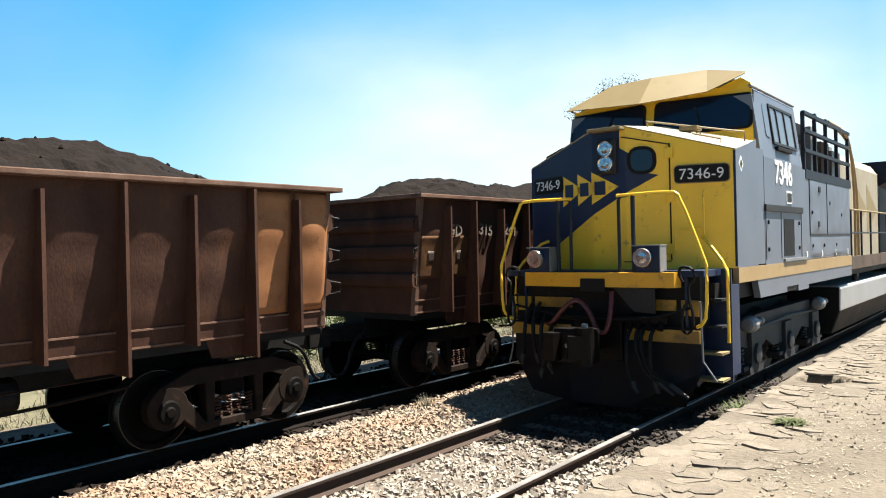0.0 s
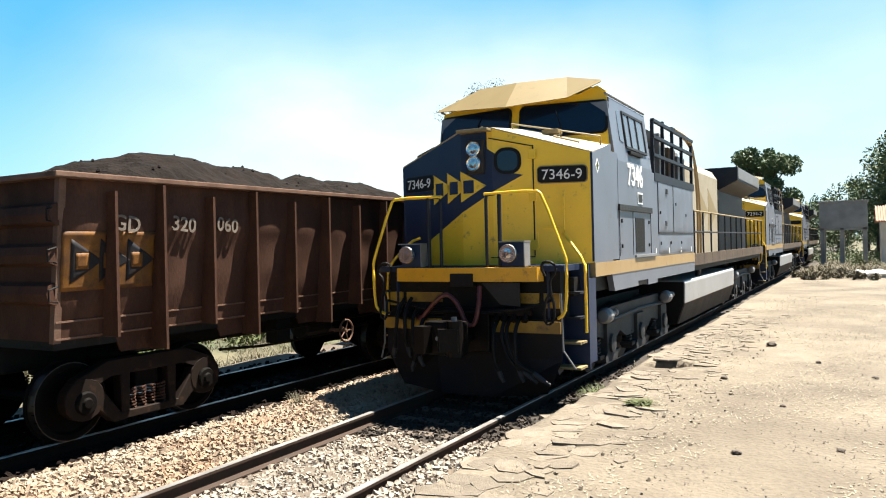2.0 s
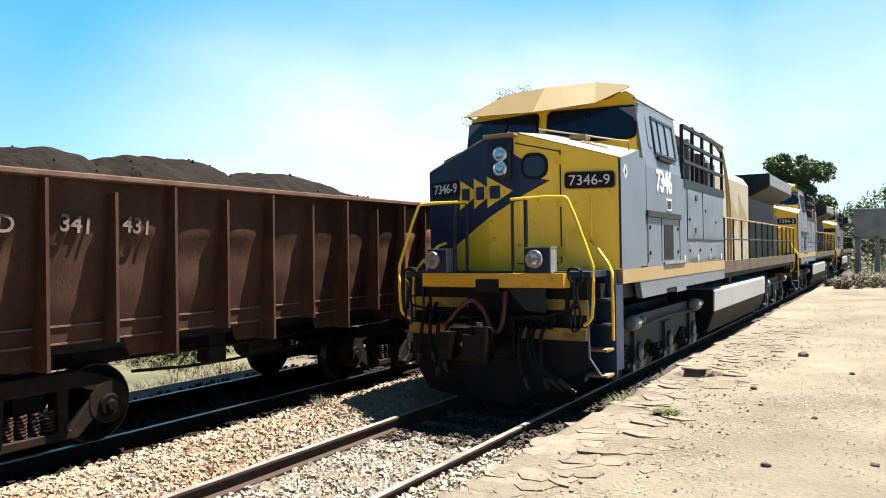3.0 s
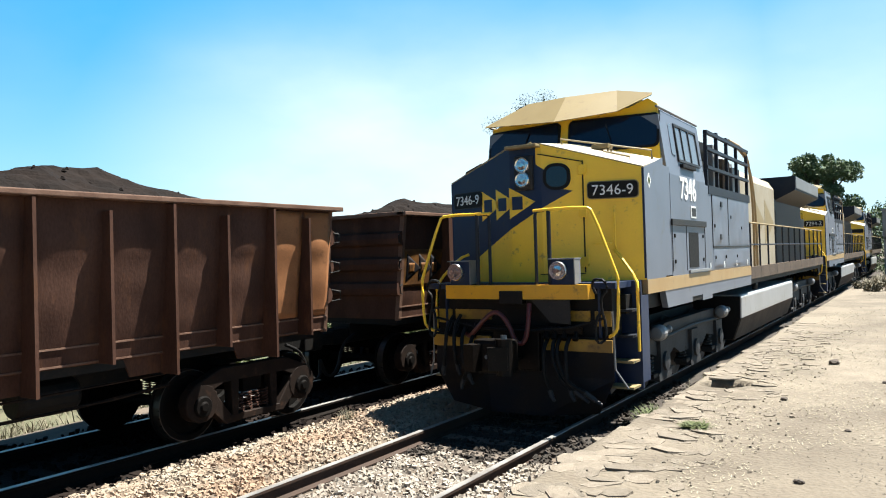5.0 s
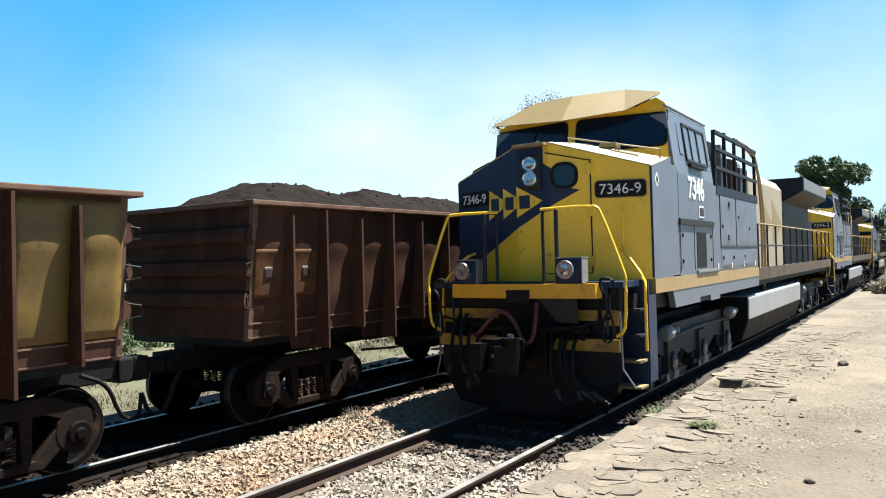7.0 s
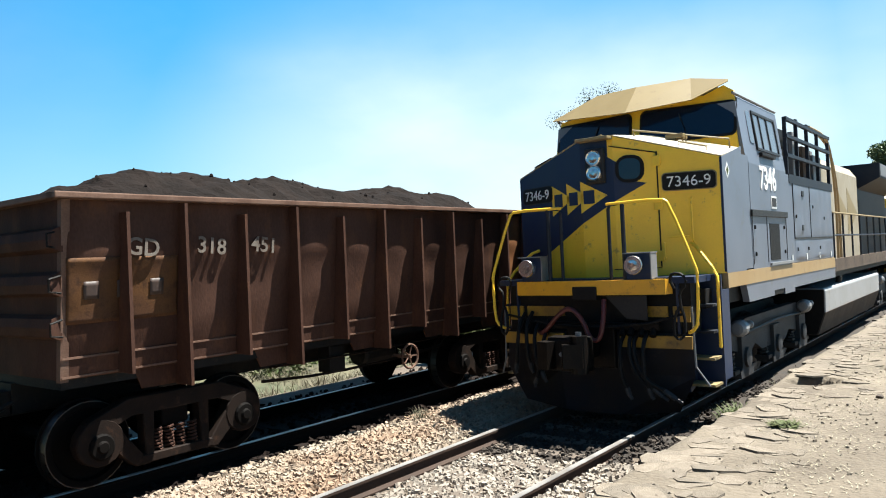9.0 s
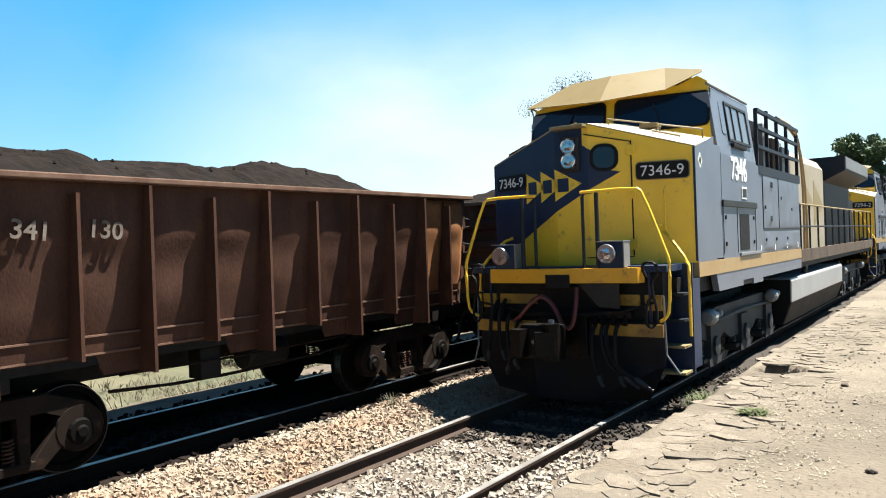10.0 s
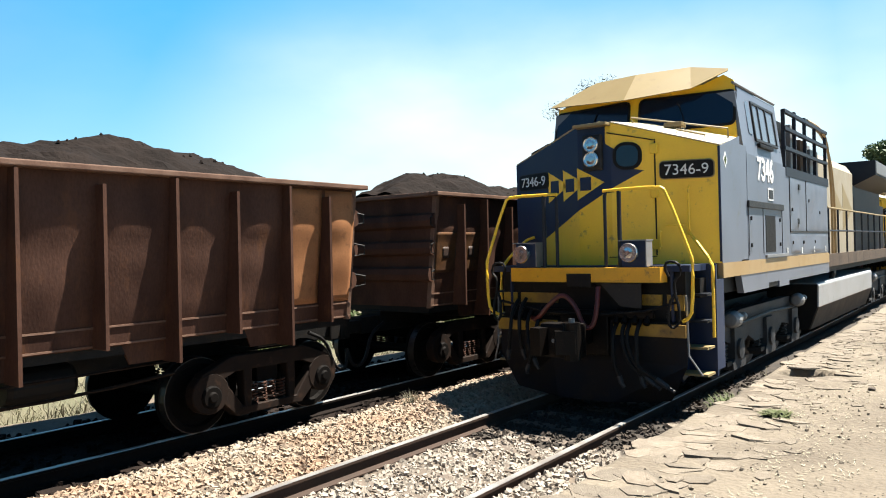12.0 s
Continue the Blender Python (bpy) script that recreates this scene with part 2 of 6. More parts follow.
BALLASTRED = material("ore_stained_ballast_stone", (0.3808, 0.247, 0.1595), 0.85, second=(0.4032, 0.338, 0.261), scale=0.9, amount=0.9,
                      bump=0.3, fine=70)
BALLASTBED = material("ballast_bed", (0.12, 0.09, 0.066), 0.95, second=(0.19, 0.14, 0.10), scale=3, amount=0.8, bump=0.8, fine=22,
                      dirt=(0.06, 0.045, 0.035), dirt_amount=0.4)
# dark soil beside the rail; also colours in the locomotive's shadow
SOILSHADE = material("dark_soil_and_loco_shade", (0.0315, 0.02268, 0.01638), 0.95, second=(0.0567, 0.0378, 0.0252), scale=3, amount=0.7, bump=0.8, fine=25)
DIRT = material("dry_pale_earth", (0.242, 0.196, 0.144), 0.95, second=(0.128, 0.099, 0.070), scale=0.7, amount=0.95, bump=1.0, fine=21,
                dirt=(0.14, 0.108, 0.078), dirt_amount=0.5)
SLAB = material("broken_pale_paving", (0.258, 0.212, 0.162), 0.95, second=(0.175, 0.136, 0.10), scale=4, amount=0.8, bump=0.7, fine=30,
                per_object=0.18)
FIELD = material("dry_grass_field", (0.175, 0.148, 0.085), 0.95, second=(0.062, 0.072, 0.028), scale=0.25, amount=1.0, bump=0.6, fine=3,
                 dirt=(0.168, 0.1386, 0.0924), dirt_amount=0.15)
DUST = material("brown_dust_on_steel", (0.155, 0.112, 0.082), 0.85, second=(0.10, 0.072, 0.055), scale=1.6, amount=0.8, bump=0.12, dirt=(0.2, 0.16, 0.12), dirt_amount=0.3, spec=0.2)
CONCRETE = material("stained_concrete", (0.27, 0.27, 0.26), 0.9, second=(0.17, 0.17, 0.165), scale=1.2, amount=0.8, bump=0.3, tone=1.1)
TIMBER = material("weathered_timber", (0.16, 0.12, 0.09), 0.85, second=(0.1, 0.075, 0.06), scale=3, bump=0.3, stretch=(1, 0.2, 1))
LEAF = material("green_leaves", (0.075, 0.115, 0.05), 0.6, second=(0.11, 0.145, 0.065), scale=1.2, amount=0.9, bump=0.0, spec=0.3, tone=1.0)
LEAFDRY = material("dry_grass_blades", (0.20, 0.165, 0.105), 0.8, second=(0.12, 0.11, 0.062), scale=2, amount=0.9, bump=0.0)
STRAW = material("dry_straw", (0.40, 0.355, 0.265), 0.9, second=(0.29, 0.24, 0.16), scale=5, amount=0.8, bump=0.0, tone=0.74)
SCRUB = material("green_scrub_leaves", (0.07, 0.105, 0.03), 0.7, second=(0.12, 0.13, 0.05), scale=0.6, amount=0.9, bump=0.0, spec=0.2)
PLASTER = material("limewashed_plaster", (0.6, 0.58, 0.54), 0.9, second=(0.45, 0.42, 0.38), scale=1.5, amount=0.7, bump=0.15, tone=1.0)
BARK = material("bark", (0.12, 0.09, 0.07), 0.9, second=(0.07, 0.055, 0.045), scale=4, bump=0.5)
TILE = material("clay_roof_tile", (0.4, 0.2, 0.12), 0.85, second=(0.3, 0.24, 0.2), scale=2, amount=0.8, bump=0.3, per_object=0.2)


def glass(name, color, rough=0.06):
    m = bpy.data.materials.new(name)
    m.use_nodes = True
    b = m.node_tree.nodes["Principled BSDF"]
    b.inputs["Base Color"].default_value = (*color, 1)
    b.inputs["Roughness"].default_value = rough
    b.inputs["Specular IOR Level"].default_value = 0.6
    return m


GLASS = glass("dark_tinted_glass", (0.004, 0.009, 0.022), 0.16)
# paler base colour stands for the sky mirrored in the side panes
SKYGLASS = glass("sky_pale_side_glass", (0.085, 0.10, 0.125), 0.12)
LENS = material("silvered_lamp_glass", (0.85, 0.84, 0.83), 0.1, 0.85, second=(0.35, 0.34, 0.33), scale=16, amount=0.9, bump=0.1, fine=30, tone=1.0)


# ---- builders ----
def part(name, bm, mat, parent, label=""):
    me = bpy.data.meshes.new(name)
    bmesh.ops.recalc_face_normals(bm, faces=bm.faces[:])
    bm.to_mesh(me)
    bm.free()
    me.materials.append(mat)
    ob = new(name, me)
    ob.parent = parent
    if label:
        ob["label"] = label
    return ob


def empty(name, m, label, category, group="", kind=""):
    ob = new(name)
    ob.matrix_basis = m
    return tagged(ob, label, category, group, kind)


def alone(name, bm, mat, label, category, kind="", group=""):
    return tagged(part(name, bm, mat, None), label, category, group, kind)


def B():
    return bmesh.new()


def hexa(bm, p):
    """A solid from eight corners: four below, four above, in the same order."""
    v = [bm.verts.new(q) for q in p]
    for f in ((3, 2, 1, 0), (4, 5, 6, 7), (0, 1, 5, 4), (1, 2, 6, 5), (2, 3, 7, 6), (3, 0, 4, 7)):
        bm.faces.new([v[i] for i in f])
    return bm


def box(bm, x0, x1, y0, y1, z0, z1, bev=0.0):
    p = [(x0, y0), (x1, y0), (x1, y1), (x0, y1)]
    if bev:
        b2 = B()
        hexa(b2, [(x, y, z0) for x, y in p] + [(x, y, z1) for x, y in p])
        bmesh.ops.bevel(b2, geom=b2.edges[:], offset=bev, segments=2, profile=0.6, affect="EDGES")
        merge(bm, b2)
        return bm
    return hexa(bm, [(x, y, z0) for x, y in p] + [(x, y, z1) for x, y in p])


def merge(bm, other):
    made = {v: bm.verts.new(v.co) for v in other.verts}
    for f in other.faces:
        bm.faces.new([made[v] for v in f.verts])
    other.free()


def prism(bm, pts, axis, a, b):
    """A flat outline pushed from a to b along an axis. Outline in the two other axes, in order."""
    def at(u, v, w):
        return {"x": (w, u, v), "y": (u, w, v), "z": (u, v, w)}[axis]
    lo = [bm.verts.new(at(u, v, a)) for u, v in pts]
    hi = [bm.verts.new(at(u, v, b)) for u, v in pts]
    bm.faces.new(lo)
    bm.faces.new(hi[::-1])
    for i in range(len(pts)):
        j = (i + 1) % len(pts)
        bm.faces.new((lo[i], lo[j], hi[j], hi[i]))
    return bm


def cyl(bm, p, q, r, n=12, r2=None):
    p, q = Vector(p), Vector(q)
    turn = (q - p).to_track_quat("Z", "Y").to_matrix()
    r2 = r if r2 is None else r2
    rings = []
    for c, s in ((p, r), (q, r2)):
        rings.append([bm.verts.new(c + turn @ Vector((s * math.cos(k * math.tau / n), s * math.sin(k * math.tau / n), 0))) for k in range(n)])
    bm.faces.new(rings[0][::-1])
    bm.faces.new(rings[1])
    for k in range(n):
        j = (k + 1) % n
        bm.faces.new((rings[0][k], rings[0][j], rings[1][j], rings[1][k]))
    return bm


def tube(bm, pts, r, n=8, rounds=0):
    """A bent pipe through the points, its corners rounded by that many passes."""
    pts = [Vector(p) for p in pts]
    for _ in range(rounds):
        fresh = [pts[0]]
        for a, b in zip(pts, pts[1:]):
            fresh += [a.lerp(b, 0.25), a.lerp(b, 0.75)]
        pts = fresh + [pts[-1]]
    rings = []
    for i, p in enumerate(pts):
        d = (pts[min(i + 1, len(pts) - 1)] - pts[max(i - 1, 0)]).normalized()
        turn = d.to_track_quat("Z", "Y").to_matrix() if abs(d.z) < 0.999 else Matrix.Identity(3)
        rings.append([bm.verts.new(p + turn @ Vector((r * math.cos(k * math.tau / n), r * math.sin(k * math.tau / n), 0))) for k in range(n)])
    for a, b in zip(rings, rings[1:]):
        # join each vertex to the nearest start, so that the pipe does not twist
        s = min(range(n), key=lambda k: (a[0].co - b[k].co).length)
        for k in range(n):
            j = (k + 1) % n
            bm.faces.new((a[k], a[j], b[(j + s) % n], b[(k + s) % n]))
    bm.faces.new(rings[0][::-1])
    bm.faces.new(rings[-1])
    return bm


def lathe(bm, prof, c, axis="x", n=24, caps=True):
    """A turned form: pairs of (along, radius) round an axis through c."""
    rings = []
    for a, r in prof:
        ring = []
        for k in range(n):
            u, v = r * math.cos(k * math.tau / n), r * math.sin(k * math.tau / n)
            d = {"x": (a, u, v), "y": (u, a, v), "z": (u, v, a)}[axis]
            ring.append(bm.verts.new(Vector(c) + Vector(d)))
        rings.append(ring)
    for a, b in zip(rings, rings[1:]):
        for k in range(n):
            j = (k + 1) % n
            bm.faces.new((a[k], a[j], b[j], b[k]))
    if caps:
        bm.faces.new(rings[0])
        bm.faces.new(rings[-1][::-1])
    return bm


def letters(name, text, size, m, mat, parent, label="", thick=0.004, bold=0.004):
    """Raised writing, standing in the xz plane of the pose m, its foot at the pose, centred."""
    cu = bpy.data.curves.new(name, "FONT")
    cu.body, cu.size, cu.extrude, cu.align_x = text, size, thick, "CENTER"
    cu.offset = bold
    cu.resolution_u = 3
    tmp = bpy.data.objects.new(name, cu)
    scene.collection.objects.link(tmp)
    bpy.context.view_layer.update()
    me = bpy.data.meshes.new_from_object(tmp.evaluated_get(bpy.context.evaluated_depsgraph_get()))
    bpy.data.objects.remove(tmp)
    me.transform(m @ pose(0, 0, 0, 90))
    me.materials.clear()
    me.materials.append(mat)
    ob = new(name, me)
    ob.parent = parent
    if label:
        ob["label"] = label
    return ob


# ---- ground and tracks ----
EDGE = 1.88         # the platform's broken edge
TOP = 0.38          # the platform's height over the rails
WAGON_X = -4.15     # middle of the second track
rng = np.random.default_rng(7)


def sheet(name, xs, ys, height, mat, label, category):
    """One sheet of ground over a grid, its height a function of the place."""
    bm = B()
    grid = [[bm.verts.new((x, y, height(x, y))) for x in xs] for y in ys]
    for a, b in zip(grid, grid[1:]):
        for i in range(len(xs) - 1):
            bm.faces.new((a[i], a[i + 1], b[i + 1], b[i]))
    ob = alone(name, bm, mat, label, category, "structure")
    for p in ob.data.polygons:
        p.use_smooth = True
    return ob


def edge_at(y):
    return EDGE + 0.07 * noise.noise(Vector((3.1, y * 0.35, 0))) + 0.07 * noise.noise(Vector((9.1, y * 1.7, 0)))


def land(x, y):
    """The whole ground: ballast bed, platform to one side, low field to the other."""
    n = noise.noise(Vector((x * 0.7, y * 0.7, 0.3)))
    f = noise.noise(Vector((x * 3.1, y * 3.1, 1.7)))
    e = edge_at(y)
    if x > e:
        rise = min(1.0, (x - e) / 0.10)
        z = -0.12 + (TOP + 0.12) * rise + 0.03 * n + 0.010 * f
        pit = ((x - 2.42) / 0.36) ** 2 + ((y - 0.72) / 0.30) ** 2
        if pit < 1:
            z -= 0.42 * (1 - pit ** 3)
        if y > 30:
            z -= min(0.5, (y - 30) * 0.02)
        return z
    if x > -6.6:
        z = -0.185 + 0.014 * f
        if -2.9 < x < -1.15:
            z += 0.07 * math.sin((x + 2.9) / 1.75 * math.pi) + 0.02 * n
        if 0.88 < x <= e:
            z += 0.125 * min(1.0, (x - 0.88) / 0.12) + 0.04 * ((x - 0.88) / max(0.1, e - 0.88)) + 0.03 * n
        return z
    if x > -8.5:
        return -0.185 - 0.45 * (-6.6 - x) / 1.9 + 0.05 * n
    return -0.64 + 0.12 * n + 0.03 * f


xs = sorted({*np.round(np.arange(-9, 9, 0.12), 2), *np.round(np.arange(2.0, 2.75, 0.04), 3), *range(9, 40, 2), *range(-40, -9, 2),
             60, 100, 180, 320, 600, 1100, 2000, -60, -100, -180, -320, -600, -1100, -2000})
ys = sorted({*np.round(np.arange(0.3, 1.2, 0.05), 2), *np.round(np.arange(-14, 14, 0.16), 2), *np.round(np.arange(14, 70, 0.7), 2), *range(70, 120, 6), *range(-40, -14, 2),
             140, 180, 260, 400, 650, 1100, 2000, -60, -100, -200, -400, -900, -2000})


def loco_shade(x, y):
    """True where the ground is coloured dark for the standing locomotive's shadow."""
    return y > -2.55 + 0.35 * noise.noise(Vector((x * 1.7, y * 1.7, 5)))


ground = sheet("ground", xs, ys, land, DIRT, "dry pale earth ground beside the railway tracks", "ground")
ground.data.materials.append(BALLASTBED)
ground.data.materials.append(FIELD)
ground.data.materials.append(SOILSHADE)
ground.data.materials.append(ORESHADE)
# index 3 includes the locomotive's painted shade, index 4 the wagons'
for p in ground.data.polygons:
    c = p.center
    p.material_index = (3 if (c.x > 1.0 and c.y > -2.4) or (abs(c.x) < 1.15 and loco_shade(c.x, c.y)) else (4 if -5.9 < c.x < -2.72 + 0.12 * noise.noise(c * 1.5) else 1)) if -7.2 < c.x < edge_at(c.y) - 0.02 else (2 if c.x < -7.2 or c.y > 75 else 0)


def stones(name, count, x0, x1, y0, y1, size, mat, label, keep=lambda x, y: True):
    """Loose stones, each a crooked chunk lying on the ground."""
    corners = np.array([(i, j, k) for i in (-1, 1) for j in (-1, 1) for k in (-1, 1)], float) * 0.66
    tris = np.array([(0, 1, 3, 2), (4, 6, 7, 5), (0, 4, 5, 1), (2, 3, 7, 6), (0, 2, 6, 4), (1, 5, 7, 3)])
    verts, faces = [], []
    for _ in range(count):
        x, y = rng.uniform(x0, x1), y0 + (y1 - y0) * rng.random() ** 1.35
        if not keep(x, y):
            continue
        s = size * rng.uniform(0.55, 1.35)
        v = corners * (s * rng.uniform(0.6, 1.3, 3)) * rng.uniform(0.72, 1.12, (8, 1)) + rng.normal(0, 0.13 * s, (8, 3))
        q = Euler(rng.uniform(-3, 3, 3)).to_matrix()
        v = v @ np.array(q).T + (x, y, land(x, y) + s * 0.35)
        faces.extend((tris + len(verts)).tolist())
        verts.extend(v.tolist())
    me = bpy.data.meshes.new(name)
    me.from_pydata(verts, [], faces)
    me.materials.append(mat)
    return tagged(new(name, me), label, name, kind="stuff")


def off_rails(x, y):
    return all(abs(x - c) > 0.075 for c in (-0.84, 0.84, WAGON_X + 0.84, WAGON_X - 0.84))


stones("ballast", 21000, -0.95, 1.86, -9.5, 4, 0.029, BALLAST, "loose pale grey ballast stones between the rails", lambda x, y: off_rails(x, y) and not (x > 0.95 and y > -2.2 + 0.5 * noise.noise(Vector((x * 2, y * 2, 0)))) and not loco_shade(x, y))
# dark stones that deepen the shadow under the locomotive
stones("ballast", 2600, -0.95, 1.6, -2.9, 3, 0.03, SOILSHADE, "stones under the locomotive, darkened for its shadow", lambda x, y: off_rails(x, y) and loco_shade(x, y))
stones("ballast", 23000, -2.95, -0.9, -9.5, 10, 0.030, BALLASTRED, "loose ore-stained ballast stones between two tracks", off_rails)
# these stones carry the ore stain and the wagons' painted shade
stones("ballast", 3600, -6.0, -2.7, -9, 14, 0.04, ORESHADE, "ore-stained ballast stones darkened further for wagon shade", off_rails)


def rail(x, web):
    bm = B()
    prof = [(-0.07, -0.17), (0.07, -0.17), (0.07, -0.155), (0.012, -0.135), (0.012, -0.045), (0.036, -0.035), (0.036, -0.008),
            (-0.036, -0.008), (-0.036, -0.035), (-0.012, -0.045), (-0.012, -0.135), (-0.07, -0.155)]
    prism(bm, [(x + u, v) for u, v in prof], "y", -60, 240)
    ob = alone("rail", bm, web, "rusty steel rail with a bright worn head" if web is RAILSIDE else "ore-blackened rail with a bright worn head", "rail", "structure", "rails")
    bm = B()
    prism(bm, [(x - 0.034, -0.009), (x + 0.034, -0.009), (x + 0.03, 0), (x - 0.03, 0)], "y", -60, 240)
    part("rail_head", bm, RAILTOP, ob)
    return ob


for centre, web in ((0.0, RAILSIDE), (WAGON_X, ORERAIL)):
    for side in (-0.84, 0.84):
        rail(centre + side, web)
sleeper_bm = B()
box(sleeper_bm, -1.3, 1.3, -0.12, 0.12, -0.34, -0.168, 0.012)
first = alone("sleeper", sleeper_bm, TIMBER, "weathered timber sleeper half sunk in ballast", "sleeper", "structure", "sleepers")
first.matrix_basis = pose(0, -14, 0)
for k in range(1, 110):
    copy_thing(first, pose(0.0, -14 + 0.62 * k, 0.0, 0, 0, rng.uniform(-1, 1)))
sleeper_bm = B()
box(sleeper_bm, -1.3, 1.3, -0.12, 0.12, -0.36, -0.176, 0.012)
second = alone("sleeper", sleeper_bm, ORESHADE, "sleeper buried in ore dust, darkened further for wagon shade", "sleeper", "structure", "sleepers under the wagons")
second.matrix_basis = pose(WAGON_X, -14, 0)
for k in range(1, 80):
    copy_thing(second, pose(WAGON_X, -14 + 0.62 * k, 0.0))


# ---- platform surface ----
def from_lists(name, verts, faces, mat, parent=None):
    me = bpy.data.meshes.new(name)
    me.from_pydata(verts, [], faces)
    me.materials.append(mat)
    ob = new(name, me)
    ob.parent = parent
    return ob


pavement = empty("pavement", pose(0, 0, 0), "broken pale stone paving along the platform edge", "pavement", "", "structure")
slab_meshes = []
for k in range(14):
    r = random.Random(100 + k)
    n = r.choice((5, 6, 6, 7))
    out = [(0.5 * r.uniform(0.75, 1.1) * math.cos(i * math.tau / n + r.uniform(-0.2, 0.2)), 0.5 * r.uniform(0.75, 1.1) * math.sin(i * math.tau / n + r.uniform(-0.2, 0.2))) for i in range(n)]
    bm = B()
    lo = [bm.verts.new((x, y, 0)) for x, y in out]
    hi = [bm.verts.new((x * 0.96, y * 0.96, 1 + r.uniform(-0.12, 0.12))) for x, y in out]
    bm.faces.new(hi)
    for i in range(n):
        j = (i + 1) % n
        bm.faces.new((lo[i], lo[j], hi[j], hi[i]))
    bmesh.ops.recalc_face_normals(bm, faces=bm.faces[:])
    me = bpy.data.meshes.new("slab")
    bm.to_mesh(me)
    bm.free()
    me.materials.append(SLAB)
    slab_meshes.append(me)
r = random.Random(5)
for k in range(300):
    y = -8.2 + 17 * r.random() ** 1.25
    band = r.random() ** 1.8
    x = edge_at(y) + 0.42 + band * (0.95 + 0.25 * noise.noise(Vector((1, y, 4))))
    if ((x - 2.42) / 0.5) ** 2 + ((y - 0.72) / 0.42) ** 2 < 1:
        continue
    ob = new("slab", r.choice(slab_meshes))
    ob.parent = pavement
    small = 1 - 0.45 * band
    ob.matrix_basis = pose(x, y, land(x, y) - 0.022, r.uniform(-1.6, 1.0), r.uniform(-1.2, 1.2), 0) @ pose(0, 0, 0, r.choice((0, 0, -3.5, -5)), 0, r.uniform(0, 360)) @ Matrix.Diagonal((r.uniform(0.2, 0.5) * small, r.uniform(0.16, 0.36) * small, r.uniform(0.022, 0.032), 1))
for k in range(170):
    y = -8.6 + 19 * r.random() ** 1.2
    x = edge_at(y) + 0.20 + 0.34 * r.random()
    if abs(y - 0.72) < 0.45:
        continue
    ob = new("slab", r.choice(slab_meshes))
    ob.parent = pavement
    ob.matrix_basis = pose(x, y, land(x, y) - 0.026 + r.uniform(-0.004, 0.002), r.uniform(-1.5, 0.8), r.uniform(-1.2, 1.2), r.uniform(0, 360)) @ Matrix.Diagonal((r.uniform(0.22, 0.55), r.uniform(0.2, 0.4), 0.03, 1))
for x, y, s, lean in ((2.62, -2.55, 0.62, 9), (2.70, -3.1, 0.5, 11), (2.45, -1.6, 0.55, 8), (2.85, -2.2, 0.5, 12), (2.35, 1.1, 0.7, 7), (2.9, 0.62, 0.45, 10), (2.6, 2.0, 0.5, 8), (2.55, -3.9, 0.55, 10), (2.3, -0.4, 0.5, 8)):
    ob = new("slab", r.choice(slab_meshes))
    ob.parent = pavement
    ob.matrix_basis = pose(x, y, land(x, y) - 0.002, -lean * 0.35, lean * 0.15, r.uniform(-40, 40)) @ Matrix.Diagonal((s * 0.8, s * 0.5, 0.02, 1))


stones("pebbles", 5000, 2.45, 7.0, -8.5, 12, 0.006, STRAW, "small pale pebbles on the earth", lambda x, y: noise.noise(Vector((x * 0.9, y * 0.9, 2))) > -0.1)
stones("pebbles", 260, 2.3, 3.6, -8.0, 6, 0.016, SLAB, "broken bits of paving on the earth")


def rock(x, y, s, mat, label):
    bm = B()
    bmesh.ops.create_icosphere(bm, subdivisions=2, radius=s)
    for v in bm.verts:
        v.co *= 1 + 0.35 * noise.noise(v.co * (1.6 / s) + Vector((x, y, 0)))
        v.co.z *= 0.6
    ob = alone("rock", bm, mat, label, "rock", group="rocks on the platform")
    ob.matrix_basis = pose(x, y, land(x, y) + s * 0.3, 0, 0, x * 90)


for x, y, s in ((3.91, -3.63, 0.04), (4.67, -3.16, 0.036), (3.53, 3.23, 0.085), (4.98, 0.5, 0.04), (3.3, -0.2, 0.045), (4.3, 1.6, 0.04), (4.1, -1.6, 0.03), (5.2, 2.4, 0.05)):
    rock(x, y, s, BARK, "small dark stone lying on dry earth")


def blades(name, count, x0, x1, y0, y1, length, width, mat, label, category, upright=0.0, keep=lambda x, y: True, power=1.3):
    """Thin blades or straws, lying or standing on the ground."""
    verts, faces = [], []
    for _ in range(count):
        x, y = rng.uniform(x0, x1), y0 + (y1 - y0) * rng.random() ** power
        if not keep(x, y):
            continue
        n = rng.integers(2, 5) if upright else 1
        for _ in range(n):
            a, l = rng.uniform(0, math.tau), length * rng.uniform(0.4, 1.3)
            lift = l * upright * rng.uniform(0.5, 1.0)
            run = math.sqrt(max(0.01, l * l - lift * lift)) if upright else l
            d = np.array((math.cos(a), math.sin(a), 0))
            s = np.array((-math.sin(a), math.cos(a), 0)) * width * 0.5 * rng.uniform(0.6, 1.4)
            p = np.array((x, y, land(x, y) + 0.006)) + rng.normal(0, 0.02, 3) * (1, 1, 0)
            q = p + d * run + (0, 0, lift if upright else rng.uniform(0, 0.02))
            m = (p + q) / 2 + (0, 0, lift * 0.18)
            i = len(verts)
            verts += [tuple(p - s), tuple(p + s), tuple(m + s * 0.8), tuple(m - s * 0.8), tuple(q)]
            faces += [(i, i + 1, i + 2, i + 3), (i + 3, i + 2, i + 4)]
    return tagged(from_lists(name, verts, faces, mat), label, category, kind="stuff")


def patchy(lo, scale=0.8):
    return lambda x, y: noise.noise(Vector((x * scale, y * scale, 7))) > lo


